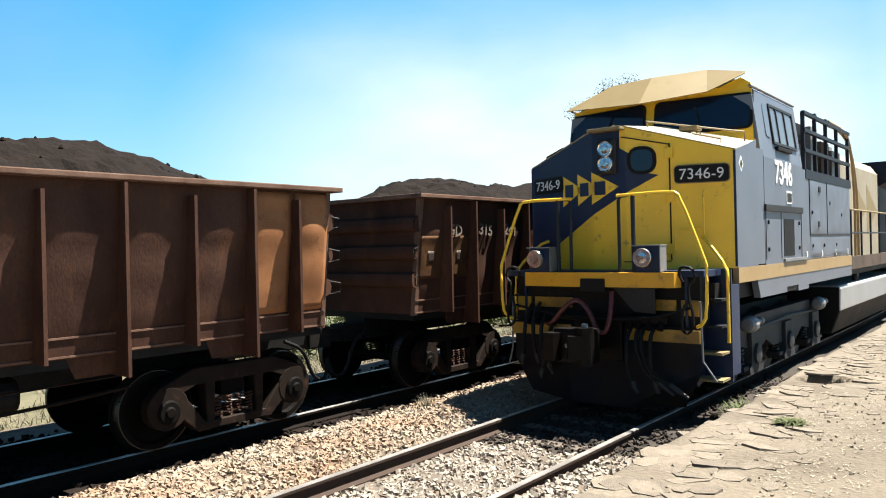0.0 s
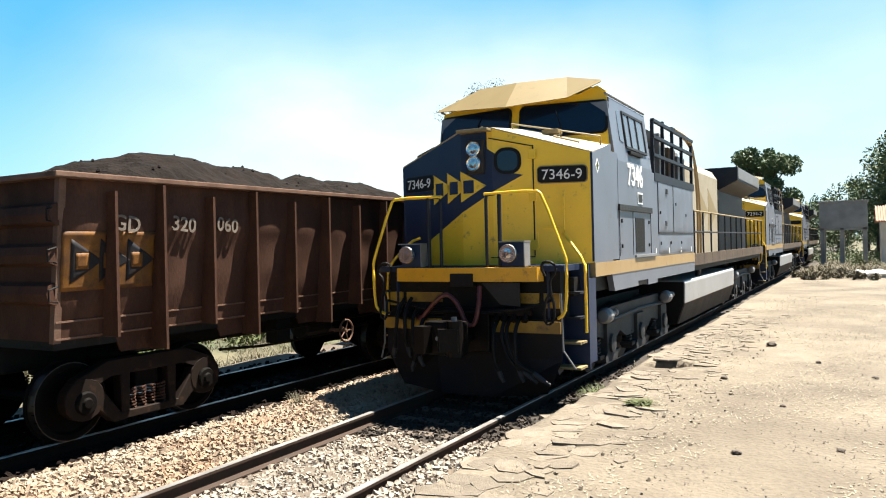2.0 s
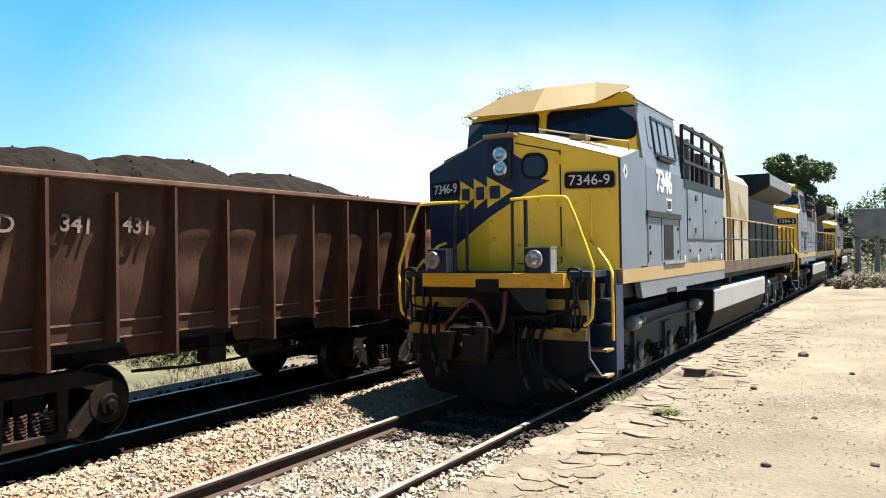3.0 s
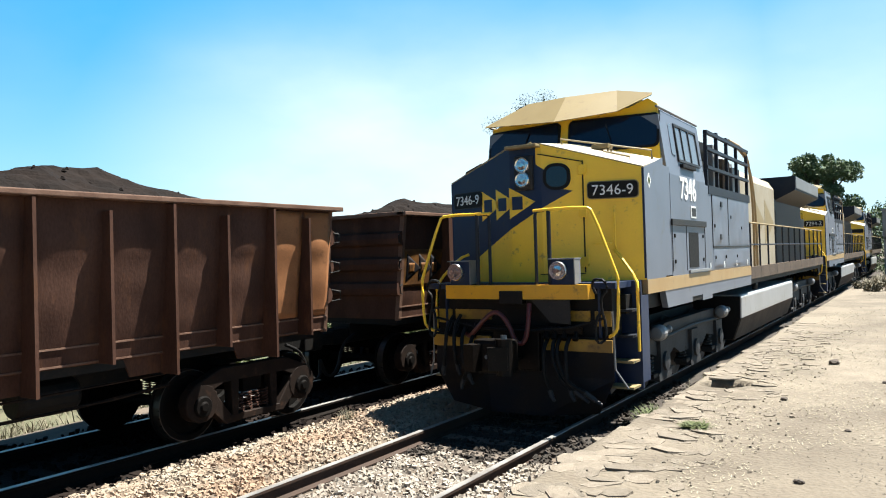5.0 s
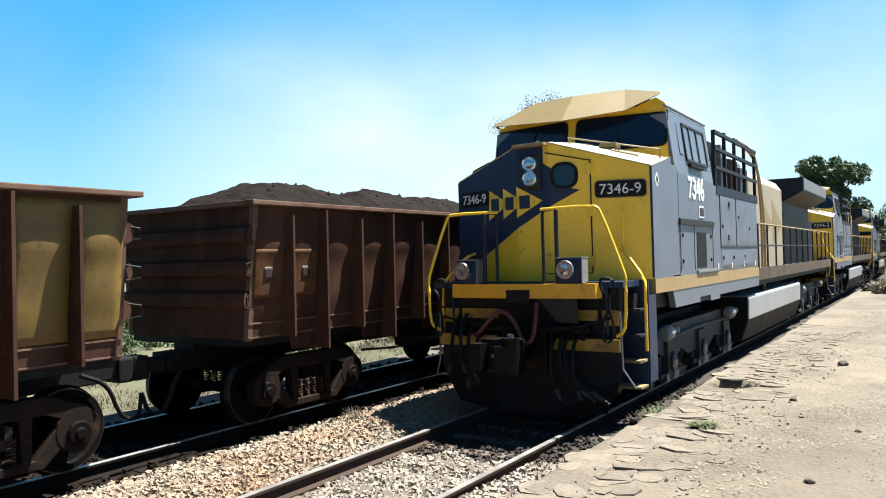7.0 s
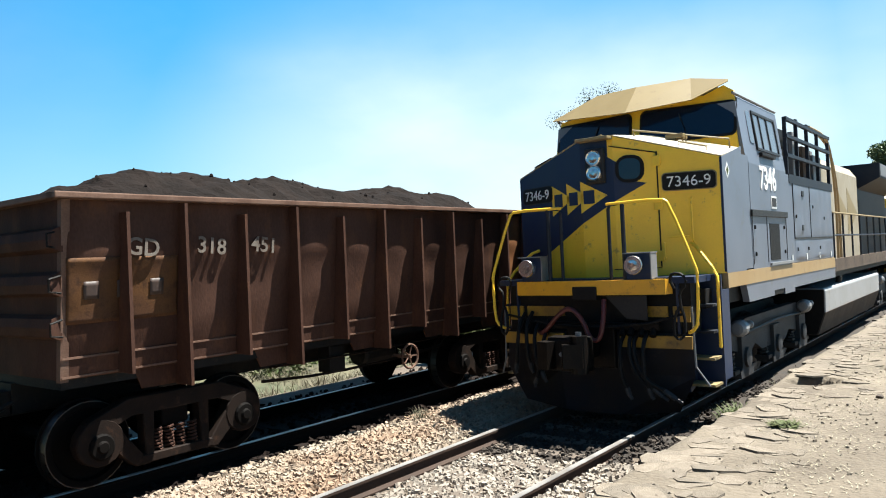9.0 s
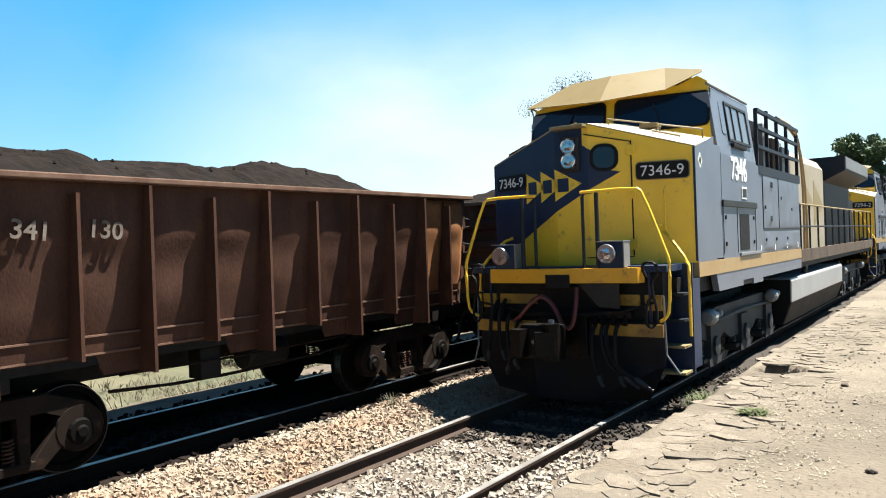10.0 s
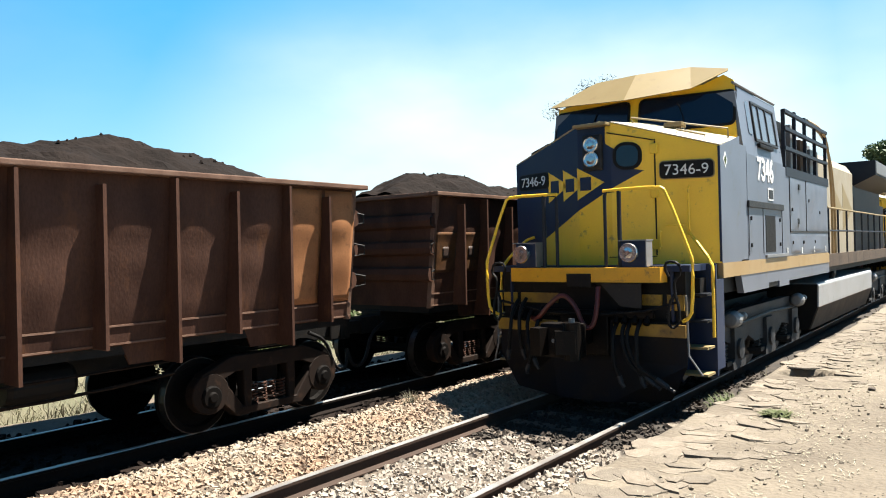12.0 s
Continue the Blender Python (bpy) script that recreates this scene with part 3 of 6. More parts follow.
blades("straw", 26000, 2.5, 7.5, -8.5, 14, 0.042, 0.009, STRAW, "scattered dry straw and chips on the earth", "litter", keep=patchy(-0.05, 0.6))
blades("straw", 7000, 2.5, 7.5, -8.5, 14, 0.032, 0.010, BARK, "scattered dark twigs on the earth", "litter", keep=patchy(0.1, 1.2))
blades("dry_grass", 3000, 2.9, 9, 2, 30, 0.07, 0.008, LEAFDRY, "thin dry grass on the platform", "grass", 0.45, patchy(0.12, 0.5))
blades("weeds", 130, 1.62, 1.86, -0.7, -0.2, 0.30, 0.022, SCRUB, "green weeds at the foot of the platform edge", "weeds", 0.85, power=1)
blades("weeds", 60, 2.58, 2.78, -2.15, -1.9, 0.10, 0.024, SCRUB, "small green weed between paving stones", "weeds", 0.5, power=1)
blades("weeds", 260, 1.74, 1.96, -2.0, 12, 0.16, 0.012, LEAFDRY, "dry weeds along the platform edge", "weeds", 0.85, power=1)
blades("weeds", 40, -2.55, -2.4, -1.75, -1.6, 0.22, 0.008, LEAFDRY, "dry weed in the ballast", "weeds", 0.95, power=1)
blades("dry_grass", 9000, -14, -6.6, -9, 22, 0.30, 0.014, LEAFDRY, "tall dry grass beside the far track", "grass", 0.85, patchy(-0.05, 0.6), 1)
blades("dry_grass", 7000, 2.2, 16, 27, 75, 0.45, 0.03, LEAFDRY, "rough dry grass beyond the platform", "grass", 0.85, patchy(-0.15, 0.3), 1)


# ---- plants ----
def leaves(count, clumps, size, seed):
    """Leaf faces in uneven clumps."""
    g = np.random.default_rng(seed)
    verts, faces = [], []
    weight = np.array([c[3] ** 2 for c in clumps])
    for c in g.choice(len(clumps), count, p=weight / weight.sum()):
        cx, cy, cz, cr = clumps[c]
        d = g.normal(0, 1, 3)
        d = d / np.linalg.norm(d) * cr * g.random() ** 0.45
        p = np.array((cx, cy, cz)) + d * (1, 1, 0.8)
        u, v = g.normal(0, 1, 3), g.normal(0, 1, 3)
        u = u / np.linalg.norm(u) * size * g.uniform(0.5, 1.3)
        v = v / np.linalg.norm(v) * size * g.uniform(0.3, 0.8)
        i = len(verts)
        verts += [tuple(p - u), tuple(p + v * 0.7), tuple(p + u), tuple(p - v * 0.7)]
        faces.append((i, i + 1, i + 2, i + 3))
    return verts, faces


def tree(x, y, z, height, spread, count, leaf, seed, label, sparse=False):
    r = random.Random(seed)
    root = empty("tree", pose(x, y, z), label, "tree", "trees in the distance")
    bm = B()
    cyl(bm, (0, 0, -0.3), (r.uniform(-0.2, 0.2), 0, height * 0.45), height * 0.03, 9, height * 0.02)
    part("trunk", bm, BARK, root)
    clumps = []
    for k in range(26 if not sparse else 18):
        a, e = r.uniform(0, math.tau), r.uniform(0.35 if sparse else 0.22, 1.0)
        rad = spread * r.uniform(0.25, 0.95) * math.sqrt(max(0.1, 1 - (e - 0.55) ** 2 * 2.4))
        c = (rad * math.cos(a), rad * math.sin(a), height * e * 0.92)
        clumps.append((*c, spread * r.uniform(0.25, 0.45) * (0.75 if sparse else 1)))
        bm = B()
        b0 = Vector((0, 0, height * r.uniform(0.25, 0.45)))
        tube(bm, [b0, b0.lerp(Vector(c), 0.5) + Vector((0, 0, 0.06 * height)), c], height * (0.003 if sparse else 0.006), 5, 1)
        part("limb", bm, BARK, root)
    v, f = leaves(count, clumps, leaf, seed)
    from_lists("crown", v, f, LEAF if not sparse else SCRUB, root)
    return root


tree(-4.3, 80, -0.3, 13.6, 3.4, 17000, 0.26, 1, "tall dark green leafy tree behind the locomotives")
tree(6.6, 75, -0.3, 12.6, 5.0, 9000, 0.22, 2, "broad dark green leafy tree")
tree(11.0, 70, -0.3, 13.4, 5.5, 14000, 0.28, 3, "broad dark green leafy tree")
tree(3.4, 84, -0.3, 8.6, 3.6, 3500, 0.22, 4, "lower leafy tree behind the bunker")
tree(9.5, 66, -0.3, 6.6, 3.2, 4000, 0.2, 9, "lower leafy tree beside the house")
for k, (x, h) in enumerate(((-9, 8.2), (-4.5, 8.4), (-1.2, 8.6), (2.2, 8.4), (6, 9), (10, 9))):
    tree(x, 112 + 3 * (k % 3), -0.3, h, 3.6, 2600, 0.3, 20 + k, "far leafy tree on the horizon")
tree(-11.2, 22, -0.6, 11.9, 2.0, 3600, 0.05, 35, "slender sparse tree beyond the train", True)


def bush(x, y, z, size, seed, mat, label):
    r = random.Random(seed)
    clumps = [(r.uniform(-1, 1) * size, r.uniform(-1, 1) * size, size * r.uniform(0.15, 0.5), size * r.uniform(0.3, 0.5)) for _ in range(9)]
    v, f = leaves(700, clumps, 0.07 + 0.03 * size, seed)
    ob = tagged(from_lists("bush", v, f, mat), label, "bush", "bushes")
    ob.matrix_basis = pose(x, y, z)


for k in range(80):
    r = random.Random(300 + k)
    x, y = -10.5 - 26 * r.random() ** 1.5, r.uniform(-8, 30)
    bush(x, y, -0.62, r.uniform(0.5, 1.3), k, SCRUB, "low green scrub in the field")
for k in range(150):
    r = random.Random(700 + k)
    x = -17 - 30 * r.random() ** 1.3
    y = -10 - 0.30 * (x - 4.6) + r.uniform(-7, 9) * (1 - (x + 17) / 30)
    bush(x, y, land(x, y) - 0.05, r.uniform(0.55, 1.15), 400 + k, SCRUB if k % 3 else LEAF, "dense green scrub beyond the track")
for k, (x, y, s) in enumerate(((3.2, 24.5, 0.5), (4.2, 25.5, 0.55), (2.6, 26.5, 0.4), (5.0, 24.2, 0.4), (3.8, 27.5, 0.5))):
    bush(x, y, land(x, y), s, 60 + k, LEAFDRY, "heap of dry brown twigs")
for k, (x, y, s) in enumerate(((2.6, 62, 1.5), (4.2, 61, 1.6), (6.0, 63, 1.7), (7.5, 62, 1.6), (5.2, 68, 2.2), (3.2, 70, 2.4), (8.6, 66, 2.4), (2.4, 78, 2.6))):
    bush(x, y, -0.4, s, 80 + k, LEAF, "dark green undergrowth behind the bunker")
bush(5.2, 47, 0, 0.8, 71, SCRUB, "green shrub beside a concrete leg")
v, f = [], []
clumps = []
for k in range(150):
    r = random.Random(900 + k)
    a = radians(r.uniform(60, 200))
    d = r.uniform(170, 320)
    clumps.append((d * math.cos(a), d * math.sin(a), r.uniform(0.5, 2.6), r.uniform(1.5, 4)))
v, f = leaves(14000, clumps, 0.8, 77)
tagged(from_lists("far_woods", v, f, LEAF), "low line of far woods on the horizon", "woods", kind="stuff")


# ---- bunker, house, heap ----
bunker = empty("bunker", pose(3.87, 51.5, 0), "old grey concrete loading bunker on legs beside the track", "bunker")
for i, (x0, x1, y0, y1) in enumerate(((-1.52, 1.52, -1.5, -1.35), (-1.52, 1.52, 1.35, 1.5), (-1.52, -1.37, -1.35, 1.35), (1.37, 1.52, -1.35, 1.35))):
    bm = B()
    box(bm, x0, x1, y0, y1, 2.74, 4.60, 0.02)
    part("wall", bm, CONCRETE, bunker)
bm = B()
box(bm, -1.60, 1.60, -1.6, 1.6, 4.58, 4.70, 0.02)
part("rim", bm, CONCRETE, bunker)
bm = B()
box(bm, -1.36, 1.36, -1.36, 1.36, 2.74, 2.9)
part("floor", bm, CONCRETE, bunker)
for x in (-1.34, -0.1, 1.34):
    for y in (-1.34, 1.34):
        bm = B()
        box(bm, x - 0.14, x + 0.14, y - 0.14, y + 0.14, -0.6, 2.76, 0.02)
        part("leg", bm, CONCRETE, bunker)
bm = B()
box(bm, -1.5, 1.5, -1.48, -1.3, 2.58, 2.8, 0.02)
part("beam", bm, CONCRETE, bunker)

house = empty("house", pose(9.3, 57.5, 0), "small white plastered house with a clay tile roof", "house")
bm = B()
for x0, x1, y0, y1 in ((-3, 3, -2.5, -2.3), (-3, 3, 2.3, 2.5), (-3, -2.8, -2.3, 2.3), (2.8, 3, -2.3, 2.3)):
    box(bm, x0, x1, y0, y1, -0.4, 3.35)
part("wall", bm, PLASTER, house)
for s in (-1, 1):
    bm = B()
    n = 40
    for i in range(n):
        x0, x1 = -3.35 + 6.7 * i / n, -3.35 + 6.7 * (i + 0.8) / n
        hexa(bm, [(x0, s * 2.95, 3.18), (x1, s * 2.95, 3.18), (x1, 0, 4.40), (x0, 0, 4.40), (x0 + 0.03, s * 2.95, 3.27), (x1 - 0.03, s * 2.95, 3.27), (x1 - 0.03, 0, 4.49), (x0 + 0.03, 0, 4.49)])
    hexa(bm, [(-3.35, s * 2.95, 3.14), (3.35, s * 2.95, 3.14), (3.35, 0, 4.36), (-3.35, 0, 4.36), (-3.35, s * 2.95, 3.2), (3.35, s * 2.95, 3.2), (3.35, 0, 4.42), (-3.35, 0, 4.42)])
    part("roof", bm, TILE, house)
for s in (-1, 1):
    bm = B()
    prism(bm, [(-2.5, 3.35), (2.5, 3.35), (0, 4.36)], "x", s * 2.8, s * 3.0)
    part("gable", bm, PLASTER, house)
bm = B()
box(bm, -0.4, 0.4, -2.54, -2.48, 0, 2.0)
part("door", bm, TIMBER, house)
for k in range(9):
    r = random.Random(40 + k)
    bm = B()
    bmesh.ops.create_icosphere(bm, subdivisions=3, radius=0.34)
    for vert in bm.verts:
        vert.co *= 1 + 0.4 * noise.noise(vert.co * 4 + Vector((k, 0, 0)))
        vert.co.z *= 0.5
    x, y = 5.3 + r.uniform(-0.6, 1.3), 27.2 + r.uniform(-1, 1)
    ob = alone("sack", bm, WHITE, "crumpled white sack on a rubbish heap", "sack", group="rubbish heap")
    ob.matrix_basis = pose(x, y, land(x, y) + 0.1, 0, 0, 70 * k)


# ---- locomotives ----
def nose_y(x):
    return -0.5 if abs(x) <= 0.25 else -0.5 + (abs(x) - 0.25) * 0.5 / 1.32


def nose_top(x):
    return 3.84 if abs(x) <= 0.25 else 3.84 - (abs(x) - 0.25) * 0.40 / 1.32


def clip(poly, x0, x1):
    """The part of an outline in (x, z) between two upright lines."""
    for lim, sign in ((x0, 1), (x1, -1)):
        out = []
        for i, p in enumerate(poly):
            q = poly[(i + 1) % len(poly)]
            a, b = sign * (p[0] - lim), sign * (q[0] - lim)
            if a >= 0:
                out.append(p)
            if (a > 0 > b) or (a < 0 < b):
                u = a / (a - b)
                out.append((lim, p[1] + u * (q[1] - p[1])))
        poly = out
        if len(poly) < 3:
            return []
    return poly


def on_nose(bm, poly, off, thick=0.003):
    """A flat plate laid on the folded nose front, from an outline in (x, z)."""
    for x0, x1 in ((-1.6, -0.25), (-0.25, 0.25), (0.25, 1.6)):
        p = clip(poly, x0, x1)
        if p:
            lo = [bm.verts.new((x, nose_y(x) - off, z)) for x, z in p]
            hi = [bm.verts.new((x, nose_y(x) - off - thick, z)) for x, z in p]
            bm.faces.new(lo)
            bm.faces.new(hi[::-1])
            for i in range(len(p)):
                j = (i + 1) % len(p)
                bm.faces.new((lo[i], lo[j], hi[j], hi[i]))
    return bm


def rounded(x0, x1, z0, z1, r, n=5):
    pts = []
    for cx, cz, a0 in ((x1 - r, z0 + r, -90), (x1 - r, z1 - r, 0), (x0 + r, z1 - r, 90), (x0 + r, z0 + r, 180)):
        pts += [(cx + r * math.cos(radians(a0 + 90 * i / n)), cz + r * math.sin(radians(a0 + 90 * i / n))) for i in range(n + 1)]
    return pts


NOSE_SLOPE = math.degrees(math.atan2(0.5, 1.32))


def sweep(bm):
    """Bends a front pane back to both sides and leans it."""
    for v in bm.verts:
        v.co.y += 0.15 * abs(v.co.x) + 0.20 * (v.co.z - 3.8)


def lean_in(bm, s):
    """Leans what sits on the upper cab side inwards with it."""
    for v in bm.verts:
        if v.co.z > 3.45:
            v.co.x -= s * 0.132 * (v.co.z - 3.45)


def locomotive(label):
    L = empty("locomotive", pose(0, 0, 0), label, "locomotive", "locomotives standing coupled")
    # nose: a folded front, closed behind by the cab
    bm = B()
    xs = (-1.57, -0.25, 0.25, 1.57)
    base = [bm.verts.new((x, nose_y(x), 1.88)) for x in xs] + [bm.verts.new((1.57, 0.9, 1.88)), bm.verts.new((-1.57, 0.9, 1.88))]
    tops = [bm.verts.new((x, nose_y(x), nose_top(x))) for x in xs] + [bm.verts.new((1.57, 0.9, 3.62)), bm.verts.new((-1.57, 0.9, 3.62))]
    ridge = [bm.verts.new((0.25, 0.9, 3.98)), bm.verts.new((-0.25, 0.9, 3.98))]
    for i in range(6):
        j = (i + 1) % 6
        if i != 4:
            bm.faces.new((base[i], base[j], tops[j], tops[i]))
    bm.faces.new((base[4], base[5], tops[5], ridge[1], ridge[0], tops[4]))
    bm.faces.new((tops[2], tops[3], tops[4], ridge[0]))
    bm.faces.new((tops[1], tops[2], ridge[0], ridge[1]))
    bm.faces.new((tops[0], tops[1], ridge[1], tops[5]))
    bm.faces.new(base[::-1])
    part("nose", bm, YELLOW, L, "yellow folded steel nose")
    # nose top sheet, bleached by the sun
    bm = B()
    up = 0.004
    for quad in (((0.25, -0.5, 3.84), (1.57, 0, 3.44), (1.57, 0.88, 3.62), (0.25, 0.88, 3.98)), ((-0.25, -0.5, 3.84), (0.25, -0.5, 3.84), (0.25, 0.88, 3.98), (-0.25, 0.88, 3.98)),
                 ((-1.57, 0, 3.44), (-0.25, -0.5, 3.84), (-0.25, 0.88, 3.98), (-1.57, 0.88, 3.62))):
        hexa(bm, [(x, y, z + up) for x, y, z in quad] + [(x, y - 0.012, z + up + 0.014) for x, y, z in quad])
    part("nose_roof", bm, BLEACHED, L, "sun-bleached yellow sloping nose roof")
    # blue paint field over the upper and left part of the front
    bm = B()
    on_nose(bm, [(-1.57, 3.44), (-0.25, 3.835), (0.17, 3.835), (0.17, 3.56), (0.32, 3.46), (0.40, 3.22), (0.66, 3.16), (-1.0, 2.24), (-1.57, 1.9)], 0.002)
    part("blue_field", bm, BLUE, L, "dark blue painted field")
    for s in (-1, 1):
        bm = B()
        box(bm, *sorted((s * 1.545, s * 1.574)), -0.012, 0.03, 1.90, 3.44)
        part("corner_strip", bm, BLUE, L)
    # door in the nose
    for poly in ([(0.79, 2.0), (0.805, 2.0), (0.805, 3.58), (0.79, 3.58)], [(0.2, 3.70), (0.79, 3.56), (0.79, 3.575), (0.2, 3.715)], [(0.2, 1.98), (0.8, 1.98), (0.8, 1.992), (0.2, 1.992)]):
        bm = B()
        on_nose(bm, poly, 0.004, 0.008)
        part("door_seam", bm, BLACK, L)
    for z in (2.15, 2.85, 3.45):
        bm = B()
        y = nose_y(0.80)
        box(bm, 0.74, 0.85, y - 0.045, y - 0.003, z - 0.07, z + 0.07, 0.008)
        part("hinge", bm, YELLOW, L)
    bm = B()
    on_nose(bm, rounded(0.28, 0.64, 3.18, 3.56, 0.15), 0.006, 0.012)
    part("nose_window_gasket", bm, RUBBER, L, "dark rubber window gasket")
    bm = B()
    on_nose(bm, rounded(0.325, 0.595, 3.225, 3.515, 0.10), 0.019, 0.004)
    part("nose_window", bm, GLASS, L, "small dark nose window")
    # twin headlight
    bm = B()
    box(bm, -0.16, 0.14, -0.56, -0.49, 3.20, 3.70, 0.03)
    hl = part("headlight_box", bm, TRUCK, L, "dark twin headlight housing")
    for z in (3.35, 3.56):
        bm = B()
        lathe(bm, [(-0.60, 0.088), (-0.615, 0.10), (-0.60, 0.112), (-0.55, 0.112)], (-0.01, 0, z), "y", 24)
        part("headlight_rim", bm, CHROME, hl)
        bm = B()
        lathe(bm, [(-0.61, 0.03), (-0.602, 0.07), (-0.585, 0.09), (-0.56, 0.09)], (-0.01, 0, z), "y", 20)
        part("headlight", bm, LENS, hl, "clear glass headlight")
    bm = B()
    box(bm, -0.25, 0.25, -0.66, -0.45, 3.80, 3.845, 0.01)
    part("headlight_hood", bm, CREAM, L)
    # number boards
    for s in (-1, 1):
        bm = B()
        x0, x1 = sorted((s * 0.86, s * 1.50))
        on_nose(bm, rounded(x0 - 0.012, x1 + 0.012, 3.022, 3.275, 0.06), 0.006, 0.012)
        b = part("number_board_frame", bm, CREAM if s > 0 else TRUCK, L, "thin board frame")
        bm = B()
        on_nose(bm, rounded(x0, x1, 3.035, 3.262, 0.05), 0.019, 0.006)
        part("number_board", bm, BLACK, b, "black board with a white number")
    # company mark as three plain arrowheads with three dark blocks
    for x in (-0.86, -0.55, -0.27):
        bm = B()
        on_nose(bm, [(x, 2.80), (x + 0.42, 3.03), (x, 3.26)], 0.008)
        a = part("arrow_mark", bm, YELLOW, L, "yellow arrowhead")
        bm = B()
        x += 0.05
        on_nose(bm, [(x, 2.93), (x + 0.17, 2.93), (x + 0.17, 3.12), (x, 3.12)], 0.012)
        part("mark_block", bm, BLUE, a)
    # grab irons, latches and bolts on the front
    for pts in ([(1.22, -0.2, 2.92), (1.22, -0.24, 2.88), (1.22, -0.24, 2.36), (1.22, -0.2, 2.32)],
                [(0.93, -0.3, 2.4), (0.93, -0.34, 2.4), (1.15, -0.26, 2.4), (1.15, -0.2, 2.4)],
                [(0.87, -0.33, 2.32), (0.87, -0.36, 2.32), (0.87, -0.36, 2.12), (0.87, -0.33, 2.12)]):
        bm = B()
        tube(bm, pts, 0.014, 6)
        part("grab_iron", bm, YELLOW, L)
    for pts in ([(-0.2, 0.15, 3.91), (-0.2, 0.13, 3.99), (-0.75, 0.3, 3.86), (-0.75, 0.32, 3.78)], [(0.35, 0.05, 3.88), (0.33, 0.03, 3.97), (0.95, 0.3, 3.85), (0.95, 0.32, 3.76)],
                [(1.0, 0.32, 3.74), (1.0, 0.30, 3.84), (1.5, 0.62, 3.75), (1.5, 0.64, 3.62)]):
        bm = B()
        tube(bm, pts, 0.014, 6)
        part("roof_grab_iron", bm, CREAM, L)
    bm = B()
    box(bm, 0.72, 0.98, 0.25, 0.45, 3.80, 3.87, 0.015)
    box(bm, 0.80, 0.86, 0.28, 0.36, 3.72, 3.82)
    part("wiper_box", bm, CREAM, L)
    for s in (-1, 1):
        bm = B()
        tube(bm, [(s * 1.35, 0.1, 3.50), (s * 1.35, 0.1, 3.62), (s * 1.0, 0.0, 3.72), (s * 1.0, 0, 3.60)], 0.015, 6)
        part("roof_grab_iron", bm, BLACK if s < 0 else CREAM, L)
    # cab
    bm = B()
    prof = [(-1.57, 1.88), (1.57, 1.88), (1.57, 3.45), (1.45, 4.44), (0.95, 4.80), (-0.95, 4.80), (-1.45, 4.44), (-1.57, 3.45)]
    prism(bm, prof, "y", 1.27, 3.46)
    box(bm, -1.565, 1.565, 0.88, 1.27, 1.9, 3.55)
    prism(bm, [(-1.565, 3.55), (1.565, 3.55), (1.46, 4.36), (-1.46, 4.36)], "y", 1.13, 1.27)
    part("cab", bm, GREY, L, "grey painted cab")
    for s in (-1, 1):
        bm = B()
        prism(bm, [(0.0, 1.88), (0.90, 1.88), (0.90, 3.66), (0.0, 3.44)], "x", s * 1.567, s * 1.576)
        part("nose_side", bm, GREY, L, "grey nose side")
    # windscreen: two panes in a surround that sweeps back to both sides
    bm = B()
    prism(bm, [(-1.54, 3.60), (1.50, 3.60), (1.42, 4.54), (1.28, 4.64), (1.0, 4.52), (-1.0, 4.52), (-1.45, 4.46)], "y", 0.87, 0.93)
    bmesh.ops.bisect_plane(bm, geom=bm.verts[:] + bm.edges[:] + bm.faces[:], plane_co=(0, 0, 0), plane_no=(1, 0, 0))
    sweep(bm)
    part("windscreen_surround", bm, YELLOW, L)
    for s in (-1, 1):
        bm = B()
        x0, x1 = sorted((s * 0.07, s * 1.475))
        prism(bm, rounded(x0, x1, 3.86, 4.40, 0.09), "y", 0.845, 0.872)
        sweep(bm)
        f = part("windscreen_gasket", bm, RUBBER, L)
        bm = B()
        prism(bm, rounded(x0 + 0.035, x1 - 0.035, 3.895, 4.365, 0.07), "y", 0.838, 0.85)
        sweep(bm)
        part("windscreen", bm, GLASS, L, "dark tinted windscreen")
        bm = B()
        tube(bm, [(s * 0.8, 0.80, 3.86), (s * 0.75, 0.825, 4.05), (s * 0.66, 0.825, 4.29)], 0.009, 5)
        sweep(bm)
        part("wiper", bm, BLACK, f)
    # visor over the windscreen: a bent sheet, folded along its middle and at both ends
    bm = B()
    lowr = [(-1.52, 1.04, 4.49), (-0.92, 0.85, 4.43), (0, 0.55, 4.34), (0.92, 0.85, 4.43), (1.39, 1.07, 4.655)]
    uppr = [(-1.50, 1.14, 4.54), (-0.77, 1.25, 4.83), (0, 1.05, 4.81), (0.80, 1.22, 4.83), (1.38, 1.14, 4.70)]
    v0, v1 = ([bm.verts.new(p) for p in row] for row in (lowr, uppr))
    for i in range(4):
        bm.faces.new((v0[i], v0[i + 1], v1[i + 1], v1[i]))
    bmesh.ops.recalc_face_normals(bm, faces=bm.faces[:])
    bmesh.ops.solidify(bm, geom=bm.faces[:], thickness=0.012)
    part("visor", bm, CREAM, L, "bent pale yellow sun visor")
